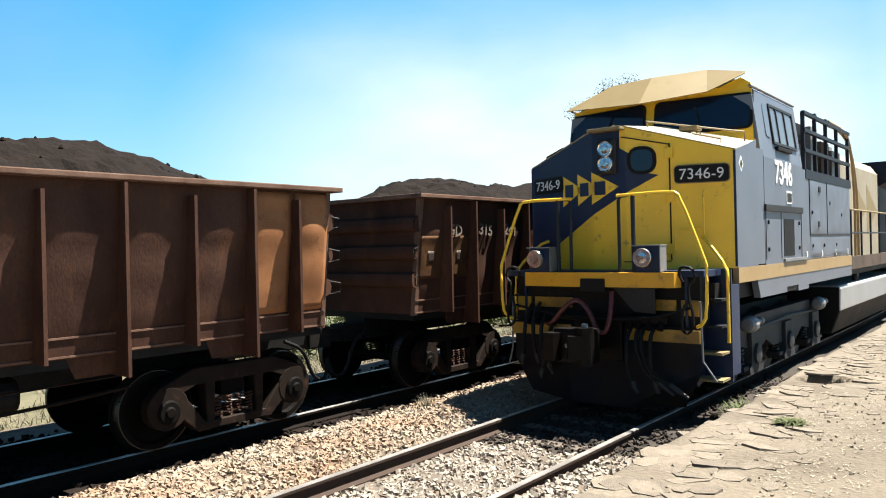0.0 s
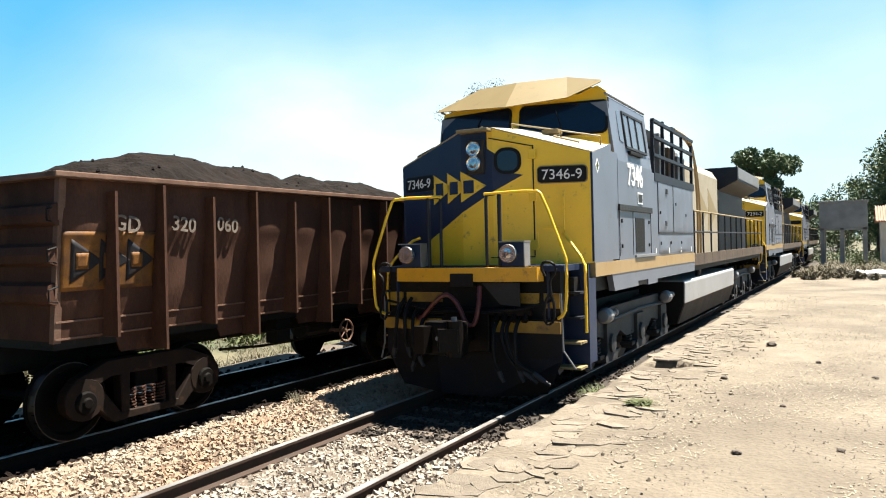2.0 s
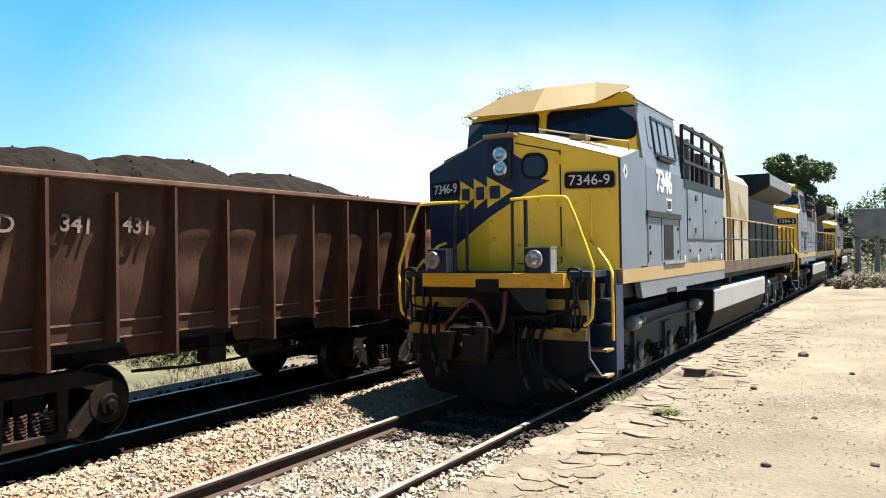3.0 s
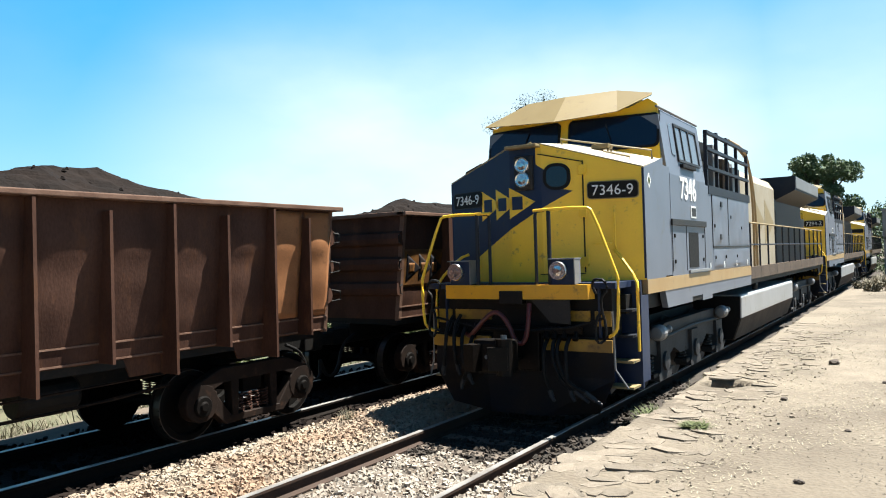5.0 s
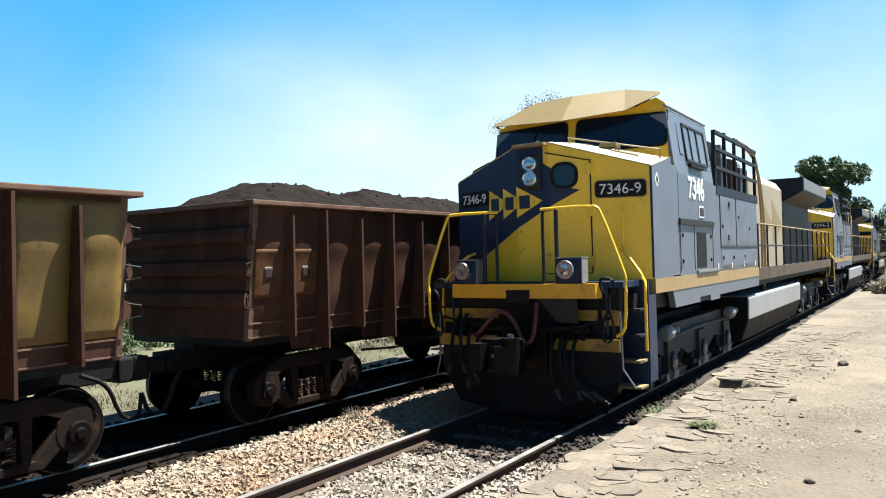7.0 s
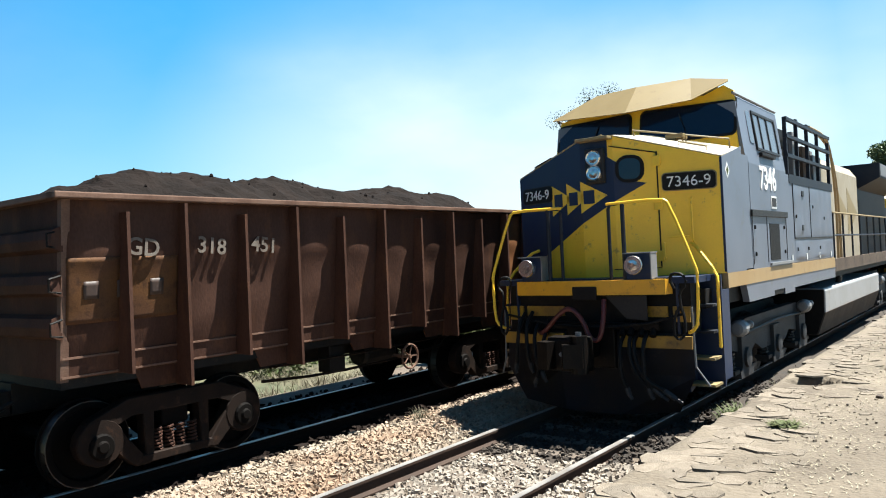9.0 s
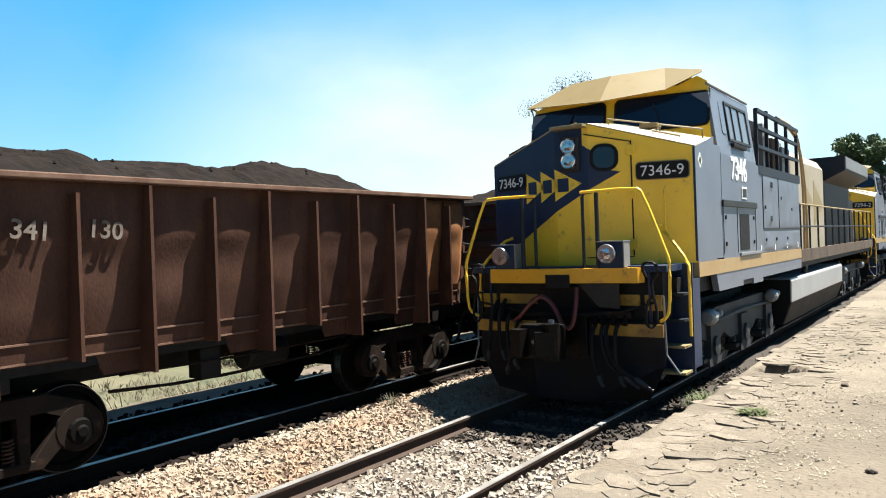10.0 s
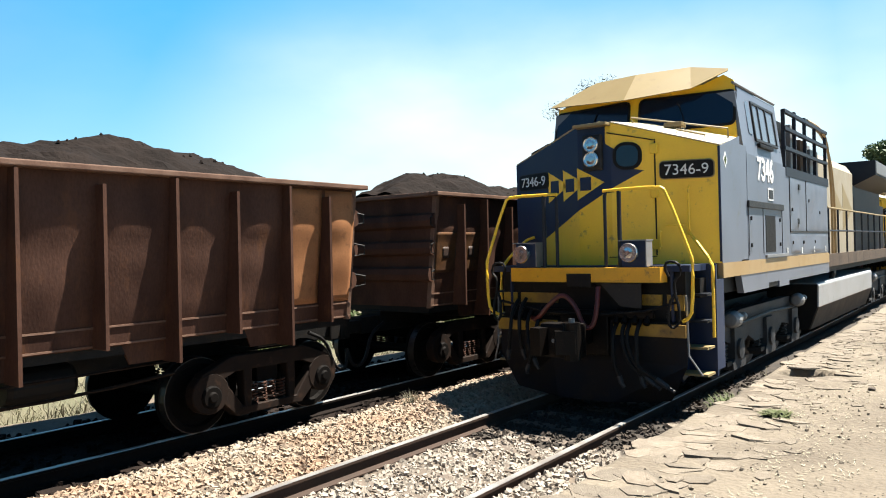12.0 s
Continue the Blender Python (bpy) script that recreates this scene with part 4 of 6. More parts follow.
    # cab side windows
    for s in (-1, 1):
        bm = B()
        prism(bm, rounded(1.56, 1.78, 3.78, 4.28, 0.05), "x", s * 1.566, s * 1.584)
        lean_in(bm, s)
        part("side_window", bm, SKYGLASS, L)
        bm = B()
        for y0, y1, z0, z1 in ((1.86, 3.2, 3.69, 3.73), (1.86, 3.2, 4.27, 4.31), (1.86, 1.90, 3.73, 4.27), (2.22, 2.25, 3.73, 4.27), (2.66, 2.70, 3.73, 4.27), (3.15, 3.2, 3.73, 4.27)):
            box(bm, *sorted((s * 1.566, s * 1.60)), y0, y1, z0, z1)
        lean_in(bm, s)
        fr = part("side_window_frame", bm, TRUCK, L, "dark side window frame")
        for y0, y1 in ((1.90, 2.22), (2.25, 2.66), (2.70, 3.15)):
            bm = B()
            box(bm, *sorted((s * 1.563, s * 1.585)), y0, y1, 3.73, 4.27)
            lean_in(bm, s)
            part("side_window_pane", bm, SKYGLASS, fr)
        bm = B()
        box(bm, *sorted((s * 1.53, s * 1.60)), 1.95, 2.75, 3.60, 3.66, 0.01)
        part("arm_rest", bm, BLACK, L)
        bm = B()
        tube(bm, [(s * 1.445, 1.1, 4.48), (s * 1.445, 3.46, 4.48)], 0.022, 6)
        part("rain_gutter", bm, PALE, L)
        for k in range(16):
            bm = B()
            z = 3.55 + 0.1 * (k - 11) if k > 11 else 4.36
            y = 3.38 if k > 11 else 1.5 + 0.16 * k
            box(bm, *sorted((s * 1.566, s * 1.580)), y - 0.011, y + 0.011, z - 0.011, z + 0.011, 0.004)
            lean_in(bm, s)
            part("rivet", bm, GREY, L)
        bm = B()
        prism(bm, [(0.12, 3.27), (0.21, 3.16), (0.30, 3.27), (0.21, 3.38)], "x", s * 1.576, s * 1.579)
        st = part("sticker", bm, WHITE, L, "green and white diamond sticker")
        bm = B()
        prism(bm, [(0.155, 3.27), (0.21, 3.20), (0.265, 3.27), (0.21, 3.34)], "x", s * 1.579, s * 1.581)
        part("sticker_field", bm, SCRUB, st)
        bm = B()
        tube(bm, [(s * 1.2, 1.3, 4.62), (s * 1.2, 3.1, 4.62)], 0.014, 6)
        part("roof_rail", bm, BLACK, L)
    # equipment box behind the cab
    bm = B()
    box(bm, -1.565, 1.565, 3.2, 7.3, 1.88, 3.42, 0.02)
    part("side_cabinet", bm, GREY, L, "grey painted equipment cabinet")
    bm = B()
    prism(bm, [(-1.25, 3.4), (1.25, 3.4), (1.25, 4.15), (0.9, 4.42), (-0.9, 4.42), (-1.25, 4.15)], "y", 3.2, 7.3)
    part("upper_cabinet", bm, PALE, L, "pale upper equipment cabinet")
    for s in (-1, 1):
        for y0, y1 in ((3.5, 4.3), (4.7, 5.4), (5.8, 6.6)):
            bm = B()
            for k in range(7):
                z = 3.5 + 0.09 * k
                hexa(bm, [(s * 1.24, y0, z), (s * 1.30, y0, z), (s * 1.30, y1, z), (s * 1.24, y1, z), (s * 1.24, y0, z + 0.06), (s * 1.265, y0, z + 0.06), (s * 1.265, y1, z + 0.06), (s * 1.24, y1, z + 0.06)])
            part("louvre", bm, BLACK if y0 != 4.7 else PALE, L)
        for y in (3.72, 4.55, 5.4, 6.3, 7.35):
            bm = B()
            box(bm, *sorted((s * 1.50, s * 1.56)), y - 0.025, y + 0.025, 3.30, 4.42)
            part("cage_post", bm, DARKHOOD, L)
        for z in (3.40, 3.76, 4.10, 4.40):
            bm = B()
            box(bm, *sorted((s * 1.515, s * 1.575)), 3.68, 7.40, z - 0.03 - (0.10 if z < 3.5 else 0), z + 0.03)
            part("cage_bar", bm, DARKHOOD, L)
        for y0, y1, z0, z1, mat in ((3.75, 4.4, 3.95, 4.25, BLACK), (4.75, 5.25, 3.45, 4.3, PALE), (5.55, 6.2, 3.45, 4.1, DUST), (6.45, 7.2, 3.42, 4.0, PALE)):
            bm = B()
            box(bm, *sorted((s * 1.24, s * 1.42)), y0, y1, z0, z1, 0.015)
            part("resistor_box", bm, mat, L)
        for y in (4.55, 5.4, 6.3):
            bm = B()
            box(bm, *sorted((s * 1.48, s * 1.56)), y - 0.06, y + 0.06, 4.41, 4.48, 0.01)
            part("cage_lug", bm, DARKHOOD, L)
        for pts in ([(1.54, 5.6, 4.46), (1.54, 6.9, 4.45), (1.54, 7.5, 4.28), (1.53, 7.85, 3.8), (1.52, 8.1, 3.0), (1.50, 8.15, 1.8)], [(1.46, 5.6, 4.46), (1.46, 7.0, 4.45), (1.48, 7.8, 4.24), (1.49, 8.25, 3.8), (1.49, 8.55, 3.0), (1.48, 8.6, 1.8)]):
            bm = B()
            tube(bm, [(s * x, y, z) for x, y, z in pts], 0.028, 8, 1)
            part("conduit", bm, STRIPE, L, "faded yellow conduit pipe")
        # doors and seams on the cabinet side
        for y0, y1, z0, z1 in ((1.25, 3.35, 2.66, 2.76),):
            bm = B()
            box(bm, *sorted((s * 1.568, s * 1.60)), y0, y1, z0, z1, 0.008)
            part("door_header", bm, TRUCK, L)
        for y0, y1, z0, z1 in ((1.3, 1.315, 1.95, 2.66), (3.3, 3.315, 1.95, 2.66), (3.9, 3.912, 2.3, 3.28), (5.2, 5.212, 2.3, 3.28), (3.9, 7.25, 2.30, 2.33), (2.1, 2.112, 1.95, 2.66)):
            bm = B()
            box(bm, *sorted((s * 1.566, s * 1.577)), y0, y1, z0, z1)
            part("door_seam", bm, TRUCK, L)
        bm = B()
        box(bm, *sorted((s * 1.566, s * 1.576)), 2.25, 2.85, 1.98, 2.56)
        part("door_grille", bm, BLACK, L, "dark door grille")
        bm = B()
        box(bm, *sorted((s * 1.566, s * 1.60)), 2.2, 3.6, 1.90, 1.94)
        part("grab_iron", bm, PALE, L)
        for y, z in ((4.5, 2.5), (4.6, 3.12)):
            bm = B()
            box(bm, *sorted((s * 1.566, s * 1.59)), y - 0.07, y + 0.07, z - 0.05, z + 0.05, 0.006)
            part("latch", bm, TRUCK, L)
        for y0, y1, z0, z1 in ((3.93, 5.19, 2.35, 3.26), (5.23, 7.22, 2.35, 3.26), (3.93, 7.22, 1.93, 2.28)):
            bm = B()
            ny, nz = 22, 10
            grid = [[bm.verts.new((s * (1.568 + 0.022 * abs(noise.noise(Vector((y0 + (y1 - y0) * i / ny, (z0 + (z1 - z0) * j / nz) * 1.2, 7.3)) * 1.7))
                                   * min(1, i, ny - i, j, nz - j)), y0 + (y1 - y0) * i / ny, z0 + (z1 - z0) * j / nz)) for j in range(nz + 1)] for i in range(ny + 1)]
            for a, c in zip(grid, grid[1:]):
                for j in range(nz):
                    bm.faces.new((a[j], a[j + 1], c[j + 1], c[j]) if s < 0 else (c[j], c[j + 1], a[j + 1], a[j]))
            sheet_ob = part("cabinet_panel", bm, GREY, L, "dented grey cabinet sheet")
            for p in sheet_ob.data.polygons:
                p.use_smooth = True
        bm = B()
        box(bm, *sorted((s * 1.566, s * 1.58)), 2.42, 2.74, 2.80, 3.0, 0.004)
        sign = part("small_sign", bm, WHITE, L, "small sign with a pale rim")
        bm = B()
        box(bm, *sorted((s * 1.579, s * 1.583)), 2.45, 2.71, 2.83, 2.97)
        part("sign_face", bm, TRUCK, sign)
        for y, z in ((4.05, 2.12), (4.9, 2.12), (5.9, 2.12), (4.05, 2.7), (5.4, 2.9), (6.4, 2.7), (1.42, 2.5), (1.42, 2.1), (3.15, 2.5), (3.15, 2.1)):
            bm = B()
            box(bm, *sorted((s * 1.566, s * 1.592)), y - 0.02, y + 0.02, z - 0.03, z + 0.03, 0.006)
            part("hinge_stud", bm, TRUCK, L)
        # yellow stripe on the sill, skirts below
        bm = B()
        box(bm, *sorted((s * 1.50, s * 1.578)), 0.02, 7.3, 1.68, 1.879)
        part("sill_stripe", bm, STRIPE, L, "pale yellow sill stripe")
        bm = B()
        prism(bm, [(0.85, 1.679), (0.98, 1.42), (2.36, 1.42), (2.36, 1.50), (3.04, 1.50), (3.04, 1.40), (3.72, 1.40), (3.72, 1.47), (7.3, 1.47), (7.3, 1.679)], "x", s * 1.48, s * 1.571)
        part("skirt", bm, GREY, L)
        bm = B()
        box(bm, *sorted((s * 1.42, s * 1.56)), 2.4, 3.0, 1.42, 1.72, 0.01)
        part("sill_step", bm, BLACK, L)
        for y in (3.6, 4.7, 5.8, 6.9):
            bm = B()
            box(bm, *sorted((s * 1.566, s * 1.582)), y, y + 0.06, 1.92, 2.03)
            part("placard", bm, WHITE, L)
        # long walkway, rusted sill edge, handrails
        bm = B()
        box(bm, *sorted((s * 0.9, s * 1.55)), 7.3, 21.2, 1.72, 1.78)
        box(bm, *sorted((s * 1.50, s * 1.56)), 7.3, 21.2, 1.58, 1.85)
        part("walkway", bm, DUST, L, "brown walkway with a yellowed edge")
        for i in range(13):
            bm = B()
            y = 7.5 + 1.12 * i
            tube(bm, [(s * 1.54, y, 1.6), (s * 1.54, y, 2.84)], 0.022, 6)
            part("stanchion", bm, DARKHOOD, L)
        for z, mat in ((2.84, CREAM), (2.35, DARKHOOD)):
            bm = B()
            tube(bm, [(s * 1.54, 7.4, z), (s * 1.54, 21.1, z)], 0.022, 6)
            part("handrail", bm, mat, L)
    # engine hood
    bm = B()
    prism(bm, [(-0.95, 1.76), (0.95, 1.76), (0.95, 4.0), (0.75, 4.2), (-0.75, 4.2), (-0.95, 4.0)], "y", 7.3, 15.0)
    part("engine_hood", bm, DARKHOOD, L, "dark blue engine hood")
    bm = B()
    prism(bm, [(-1.15, 1.76), (1.15, 1.76), (1.15, 3.95), (1.0, 4.18), (-1.0, 4.18), (-1.15, 3.95)], "y", 7.45, 13.3)
    part("blower_hood", bm, BLEACHED, L, "bleached pale blower hood")
    for s in (-1, 1):
        for k in range(2):
            bm = B()
            prism(bm, [(10.2 + 1.5 * k, 2.35), (11.6 + 1.5 * k, 2.98), (10.2 + 1.5 * k, 3.6)], "x", s * 1.149, s * 1.154)
            part("arrow_mark", bm, CREAM, L, "large faded yellow arrowhead")
    for s in (-1, 1):
        for i in range(2):
            bm = B()
            y = 13.35 + 0.75 * i
            box(bm, *sorted((s * 0.945, s * 0.975)), y, y + 0.66, 1.95, 3.75, 0.008)
            part("hood_door", bm, DARKHOOD, L)
    for s in (-1, 1):
        for i in range(2):
            bm = B()
            y = 13.45 + 0.75 * i
            box(bm, *sorted((s * 0.97, s * 0.985)), y, y + 0.45, 2.7, 3.4)
            part("hood_grille", bm, BLACK, L)
    bm = B()
    prism(bm, [(-0.95, 1.76), (0.95, 1.76), (0.95, 3.7), (1.56, 4.0), (1.56, 4.42), (-1.56, 4.42), (-1.56, 4.0), (-0.95, 3.7)], "y", 14.6, 20.3)
    part("radiator_hood", bm, DARKHOOD, L, "dark blue overhanging radiator hood")
    for s in (-1, 1):
        bm = B()
        box(bm, *sorted((s * 1.555, s * 1.575)), 14.7, 20.2, 4.05, 4.40, 0.01)
        part("radiator_screen", bm, PALE, L, "pale radiator screen")
    bm = B()
    box(bm, -0.95, 0.95, 20.3, 21.2, 1.76, 3.3, 0.02)
    part("rear_hood", bm, DARKHOOD, L)
    # underframe and fuel tank
    bm = B()
    box(bm, -1.45, 1.45, -0.55, 21.3, 1.45, 1.70)
    part("underframe", bm, BLACK, L)
    bm = B()
    prism(bm, [(-1.38, 0.42), (1.38, 0.42), (1.52, 0.80), (1.53, 1.24), (1.49, 1.29), (-1.49, 1.29), (-1.53, 1.24), (-1.52, 0.80)], "y", 6.4, 13.6)
    bmesh.ops.bevel(bm, geom=bm.edges[:], offset=0.015, segments=1, affect="EDGES")
    tank = part("fuel_tank", bm, TANK, L, "whitish grey fuel tank, dusty brown below")
    bm = B()
    prism(bm, [(-1.36, 0.34), (1.36, 0.34), (1.525, 0.80), (-1.525, 0.80)], "y", 6.39, 13.61)
    part("tank_belly", bm, DUST, tank, "dusty brown sloping tank belly")
    # black plate added to paint the shade on the tank's front face
    bm = B()
    prism(bm, [(-1.34, 0.35), (1.34, 0.35), (1.50, 0.80), (1.51, 1.26), (-1.51, 1.26), (-1.50, 0.80)], "y", 6.36, 6.388)
    part("tank_end", bm, BLACK, tank, "tank end plate, blackened as its shaded face")
    for s in (-1, 1):
        bm = B()
        cyl(bm, (s * 1.38, 8.6, 1.27), (s * 1.42, 8.6, 1.42), 0.06, 10)
        box(bm, *sorted((s * 1.34, s * 1.46)), 8.5, 8.7, 1.40, 1.45, 0.01)
        part("filler_cap", bm, TRUCK, tank)
    # front platform, anticlimber, pilot
    bm = B()
    box(bm, -1.45, 1.45, -0.92, 0.0, 1.80, 1.88)
    part("front_deck", bm, BLUE, L)
    bm = B()
    prism(bm, [(-1.14, -0.86), (1.14, -0.86), (1.10, -1.0), (0.22, -1.06), (-0.22, -1.06), (-1.10, -1.0)], "z", 1.665, 1.86)
    part("anticlimber", bm, AMBER, L, "orange-yellow anticlimber beam")
    bm = B()
    box(bm, -0.18, 0.18, -1.075, -0.95, 1.60, 1.78, 0.01)
    part("coupler_lift_bracket", bm, BLACK, L)
    bm = B()
    box(bm, -1.35, 1.35, -0.80, -0.45, 1.14, 1.80)
    part("draft_box", bm, BLACK, L, "greasy dark draft gear housing")
    for s in (-1, 1):
        for x0, x1, z0 in ((0.45, 1.05, 1.36), (1.12, 1.34, 1.30)):
            bm = B()
            box(bm, *sorted((s * x0, s * x1)), -0.83, -0.80, z0, 1.50)
            part("yellow_patch", bm, SOOTY, L)
        bm = B()
        box(bm, *sorted((s * 0.42, s * 1.38)), -0.93, -0.89, 0.97, 1.13)
        part("pilot_band", bm, SOOTY, L, "soot-stained yellow band on the pilot")
    bm = B()
    lo = [(-1.14, -0.80, 0.14), (-0.4, -0.98, 0.08), (0.4, -0.98, 0.08), (1.14, -0.80, 0.14)]
    hi = [(-1.36, -0.885, 1.16), (-0.5, -0.89, 1.16), (0.5, -0.89, 1.16), (1.38, -0.885, 1.16)]
    mid = [(-1.37, -0.885, 0.62), (-0.5, -0.91, 0.62), (0.5, -0.91, 0.62), (1.39, -0.885, 0.62)]
    v0, v1, v2 = ([bm.verts.new(p) for p in row] for row in (lo, mid, hi))
    for a, b in ((v0, v1), (v1, v2)):
        for i in range(3):
            bm.faces.new((a[i], a[i + 1], b[i + 1], b[i]))
    bmesh.ops.solidify(bm, geom=bm.faces[:], thickness=-0.03)
    part("pilot", bm, PLOUGH, L, "dark blue-grey pilot plough plate")
    # coupler: pocket, shank, head with guard arm and knuckle
    bm = B()
    box(bm, -0.36, 0.36, -0.96, -0.86, 0.68, 1.24, 0.02)
    part("coupler_pocket", bm, GREASE, L, "greasy coupler pocket")
    bm = B()
    box(bm, -0.13, 0.13, -1.35, -0.8, 0.84, 1.06, 0.03)
    box(bm, -0.34, 0.24, -1.56, -1.32, 0.70, 1.16, 0.06)
    prism(bm, [(-0.38, -1.36), (-0.16, -1.36), (-0.24, -1.72), (-0.40, -1.70)], "z", 0.74, 1.10)
    c = part("coupler", bm, GREASE, L, "greasy cast knuckle coupler")
    bm = B()
    cyl(bm, (0.15, -1.58, 0.70), (0.15, -1.58, 1.18), 0.11, 14)
    prism(bm, [(0.22, -1.52), (0.24, -1.66), (0.02, -1.78), (-0.04, -1.70), (0.06, -1.62)], "z", 0.78, 1.08)
    part("knuckle", bm, GREASE, c)
    bm = B()
    cyl(bm, (0.15, -1.58, 1.18), (0.15, -1.58, 1.23), 0.04, 10)
    cyl(bm, (-0.12, -1.57, 0.93), (-0.12, -1.575, 0.93), 0.03, 10)
    part("knuckle_pin", bm, PALE, c)
    # greasy plates and pipe ends round the draft housing
    bm = B()
    prism(bm, [(0.27, 1.65), (0.84, 1.65), (0.84, 1.33), (0.55, 1.35)], "y", -0.985, -0.965)
    part("gusset_plate", bm, TRUCK, L, "greasy dark gusset plate")
    bm = B()
    box(bm, -0.62, 0.98, -0.96, -0.90, 1.20, 1.29, 0.012)
    part("pipe_bracket", bm, GREASE, L)
    for x in (-1.05, -0.92, -0.66, 0.48, 0.60, 0.74, 0.90):
        bm = B()
        cyl(bm, (x, -0.98, 1.16), (x, -0.88, 1.30), 0.035, 9)
        cyl(bm, (x, -1.0, 1.13), (x, -0.975, 1.165), 0.045, 9)
        part("pipe_end", bm, GREASE, L)
    # hoses
    for x, top, sw in ((-1.05, 1.40, -0.03), (-0.92, 1.42, 0.02), (-0.80, 1.30, 0.05), (-0.66, 1.22, -0.06), (0.48, 1.16, 0.04), (0.60, 1.18, 0.16), (0.66, 1.16, 0.20), (0.80, 1.18, 0.03)):
        bm = B()
        tube(bm, [(x, -0.90, top), (x, -1.08, top - 0.15), (x + sw * 0.3, -1.12, top - 0.4), (x + sw, -1.13, top - 0.6), (x + sw * 2, -1.09, top - 0.7)], 0.028, 7, 2)
        h = part("brake_hose", bm, RUBBER, L)
        bm = B()
        cyl(bm, (x + sw * 2, -1.09, top - 0.7), (x + sw * 2.7, -1.09, top - 0.79), 0.036, 8)
        cyl(bm, (x + sw * 2.7, -1.09, top - 0.79), (x + sw * 3.0 + 0.03, -1.10, top - 0.84), 0.024, 8)
        part("hose_coupling", bm, DUSTYTRUCK, h, "dusty metal hose coupling")
    for pts in ([(-0.85, -0.88, 1.15), (-0.70, -1.0, 1.12), (-0.4, -1.1, 1.40), (-0.2, -1.12, 1.52), (-0.02, -1.12, 1.35), (0.08, -1.12, 1.08), (0.22, -1.12, 1.06), (0.28, -1.1, 1.35), (0.25, -1.0, 1.6)],):
        bm = B()
        tube(bm, pts, 0.034, 8, 2)
        part("cable", bm, RED, L, "dull red jumper cable")
    bm = B()
    tube(bm, [(-1.3, -0.95, 1.38), (-0.5, -1.02, 1.25), (0.3, -1.04, 1.24), (0.9, -1.02, 1.30), (1.3, -0.98, 1.42)], 0.02, 6)
    part("uncoupling_rod", bm, BLACK, L)
    for s in (-1, 1):
        bm = B()
        tube(bm, [(s * 1.22, -1.02, 1.74), (s * 1.17, -1.03, 1.86), (s * 1.22, -1.05, 1.94), (s * 1.36, -1.06, 1.92), (s * 1.40, -1.06, 1.80), (s * 1.30, -1.06, 1.70), (s * 1.31, -1.06, 1.52),
                  (s * 1.36, -1.06, 1.36), (s * 1.36, -1.08, 1.16), (s * 1.28, -1.10, 1.10), (s * 1.22, -1.10, 1.18), (s * 1.24, -1.08, 1.42), (s * 1.31, -1.06, 1.52)], 0.019, 7, 1)
        part("uncoupling_lever", bm, BLACK, L, "black looped uncoupling lever")
    # ditch lights
    for s in (-1, 1):
        bm = B()
        box(bm, s * 0.80 - 0.21, s * 0.80 + 0.13, -1.0, -0.84, 1.86, 2.20, 0.006)
        d = part("lamp_bracket", bm, BLUE, L, "dark lamp housing")
        bm = B()
        box(bm, s * 0.80 - 0.23, s * 0.80 + 0.15, -1.06, -0.82, 2.20, 2.215)
        part("lamp_shade", bm, PALE, d)
        # pale plate on the right only: sunlight on the bracket side, painted in
        bm = B()
        box(bm, s * 0.80 + 0.131, s * 0.80 + 0.145, -1.04, -0.84, 1.87, 2.20)
        part("lamp_side", bm, PALE, d, "lamp bracket side, coloured pale as sunlit")
        bm = B()
        lathe(bm, [(-1.02, 0.115), (-1.10, 0.125), (-1.125, 0.118), (-1.125, 0.10)], (s * 0.80 - 0.07, 0, 2.05), "y", 24)
        part("lamp_rim", bm, CHROME, d)
        bm = B()
        lathe(bm, [(-1.13, 0.03), (-1.125, 0.07), (-1.11, 0.10), (-1.06, 0.10)], (s * 0.80 - 0.07, 0, 2.05), "y", 20)
        part("ditch_light", bm, LENS, d, "clear glass lamp")
    # front handrails
    for s in (-1, 1):
        for pts in ([(s * 0.36, -0.97, 1.86), (s * 0.36, -0.97, 2.80), (s * 0.38, -0.97, 2.86), (s * 0.5, -0.97, 2.87)],):
            bm = B()
            tube(bm, pts, 0.024, 8)
            part("front_stanchion", bm, DARKHOOD, L)
        bm = B()
        tube(bm, [(s * 0.56, -0.97, 1.86), (s * 0.56, -0.97, 2.86)], 0.03, 8)
        part("front_stanchion", bm, DARKHOOD, L)
        bm = B()
        tube(bm, [(s * 0.34, -0.98, 2.87), (s * 1.10, -0.98, 2.88), (s * 1.19, -0.98, 2.82), (s * 1.50, -1.0, 2.0), (s * 1.52, -1.0, 1.9), (s * 1.50, -1.0, 1.32), (s * 1.44, -0.98, 1.22), (s * 1.36, -0.94, 1.18)], 0.022, 8, 1)
        part("front_handrail", bm, YELLOW, L, "bent yellow front handrail")
        bm = B()
        tube(bm, [(s * 1.18, -0.18, 2.3), (s * 1.28, -0.3, 2.25), (s * 1.58, -0.45, 1.9), (s * 1.6, -0.5, 1.75), (s * 1.60, -0.5, 0.95)], 0.022, 8, 1)
        part("step_handrail", bm, YELLOW, L)
        # steps down from the deck
        bm = B()
        prism(bm, [(-0.86, 1.86), (0.02, 1.86), (0.02, 0.5), (-0.55, 0.36), (-0.62, 0.5), (-0.84, 0.9)], "x", s * 1.18, s * 1.21)
        part("step_side", bm, BLUE, L)
        for z in (0.46, 0.80, 1.14, 1.48):
            bm = B()
            box(bm, *sorted((s * 1.2, s * 1.56)), -0.66 + 0.03 * z, -0.36, z, z + 0.03)
            part("step", bm, CREAM if z < 0.9 else DARKHOOD, L)
        bm = B()
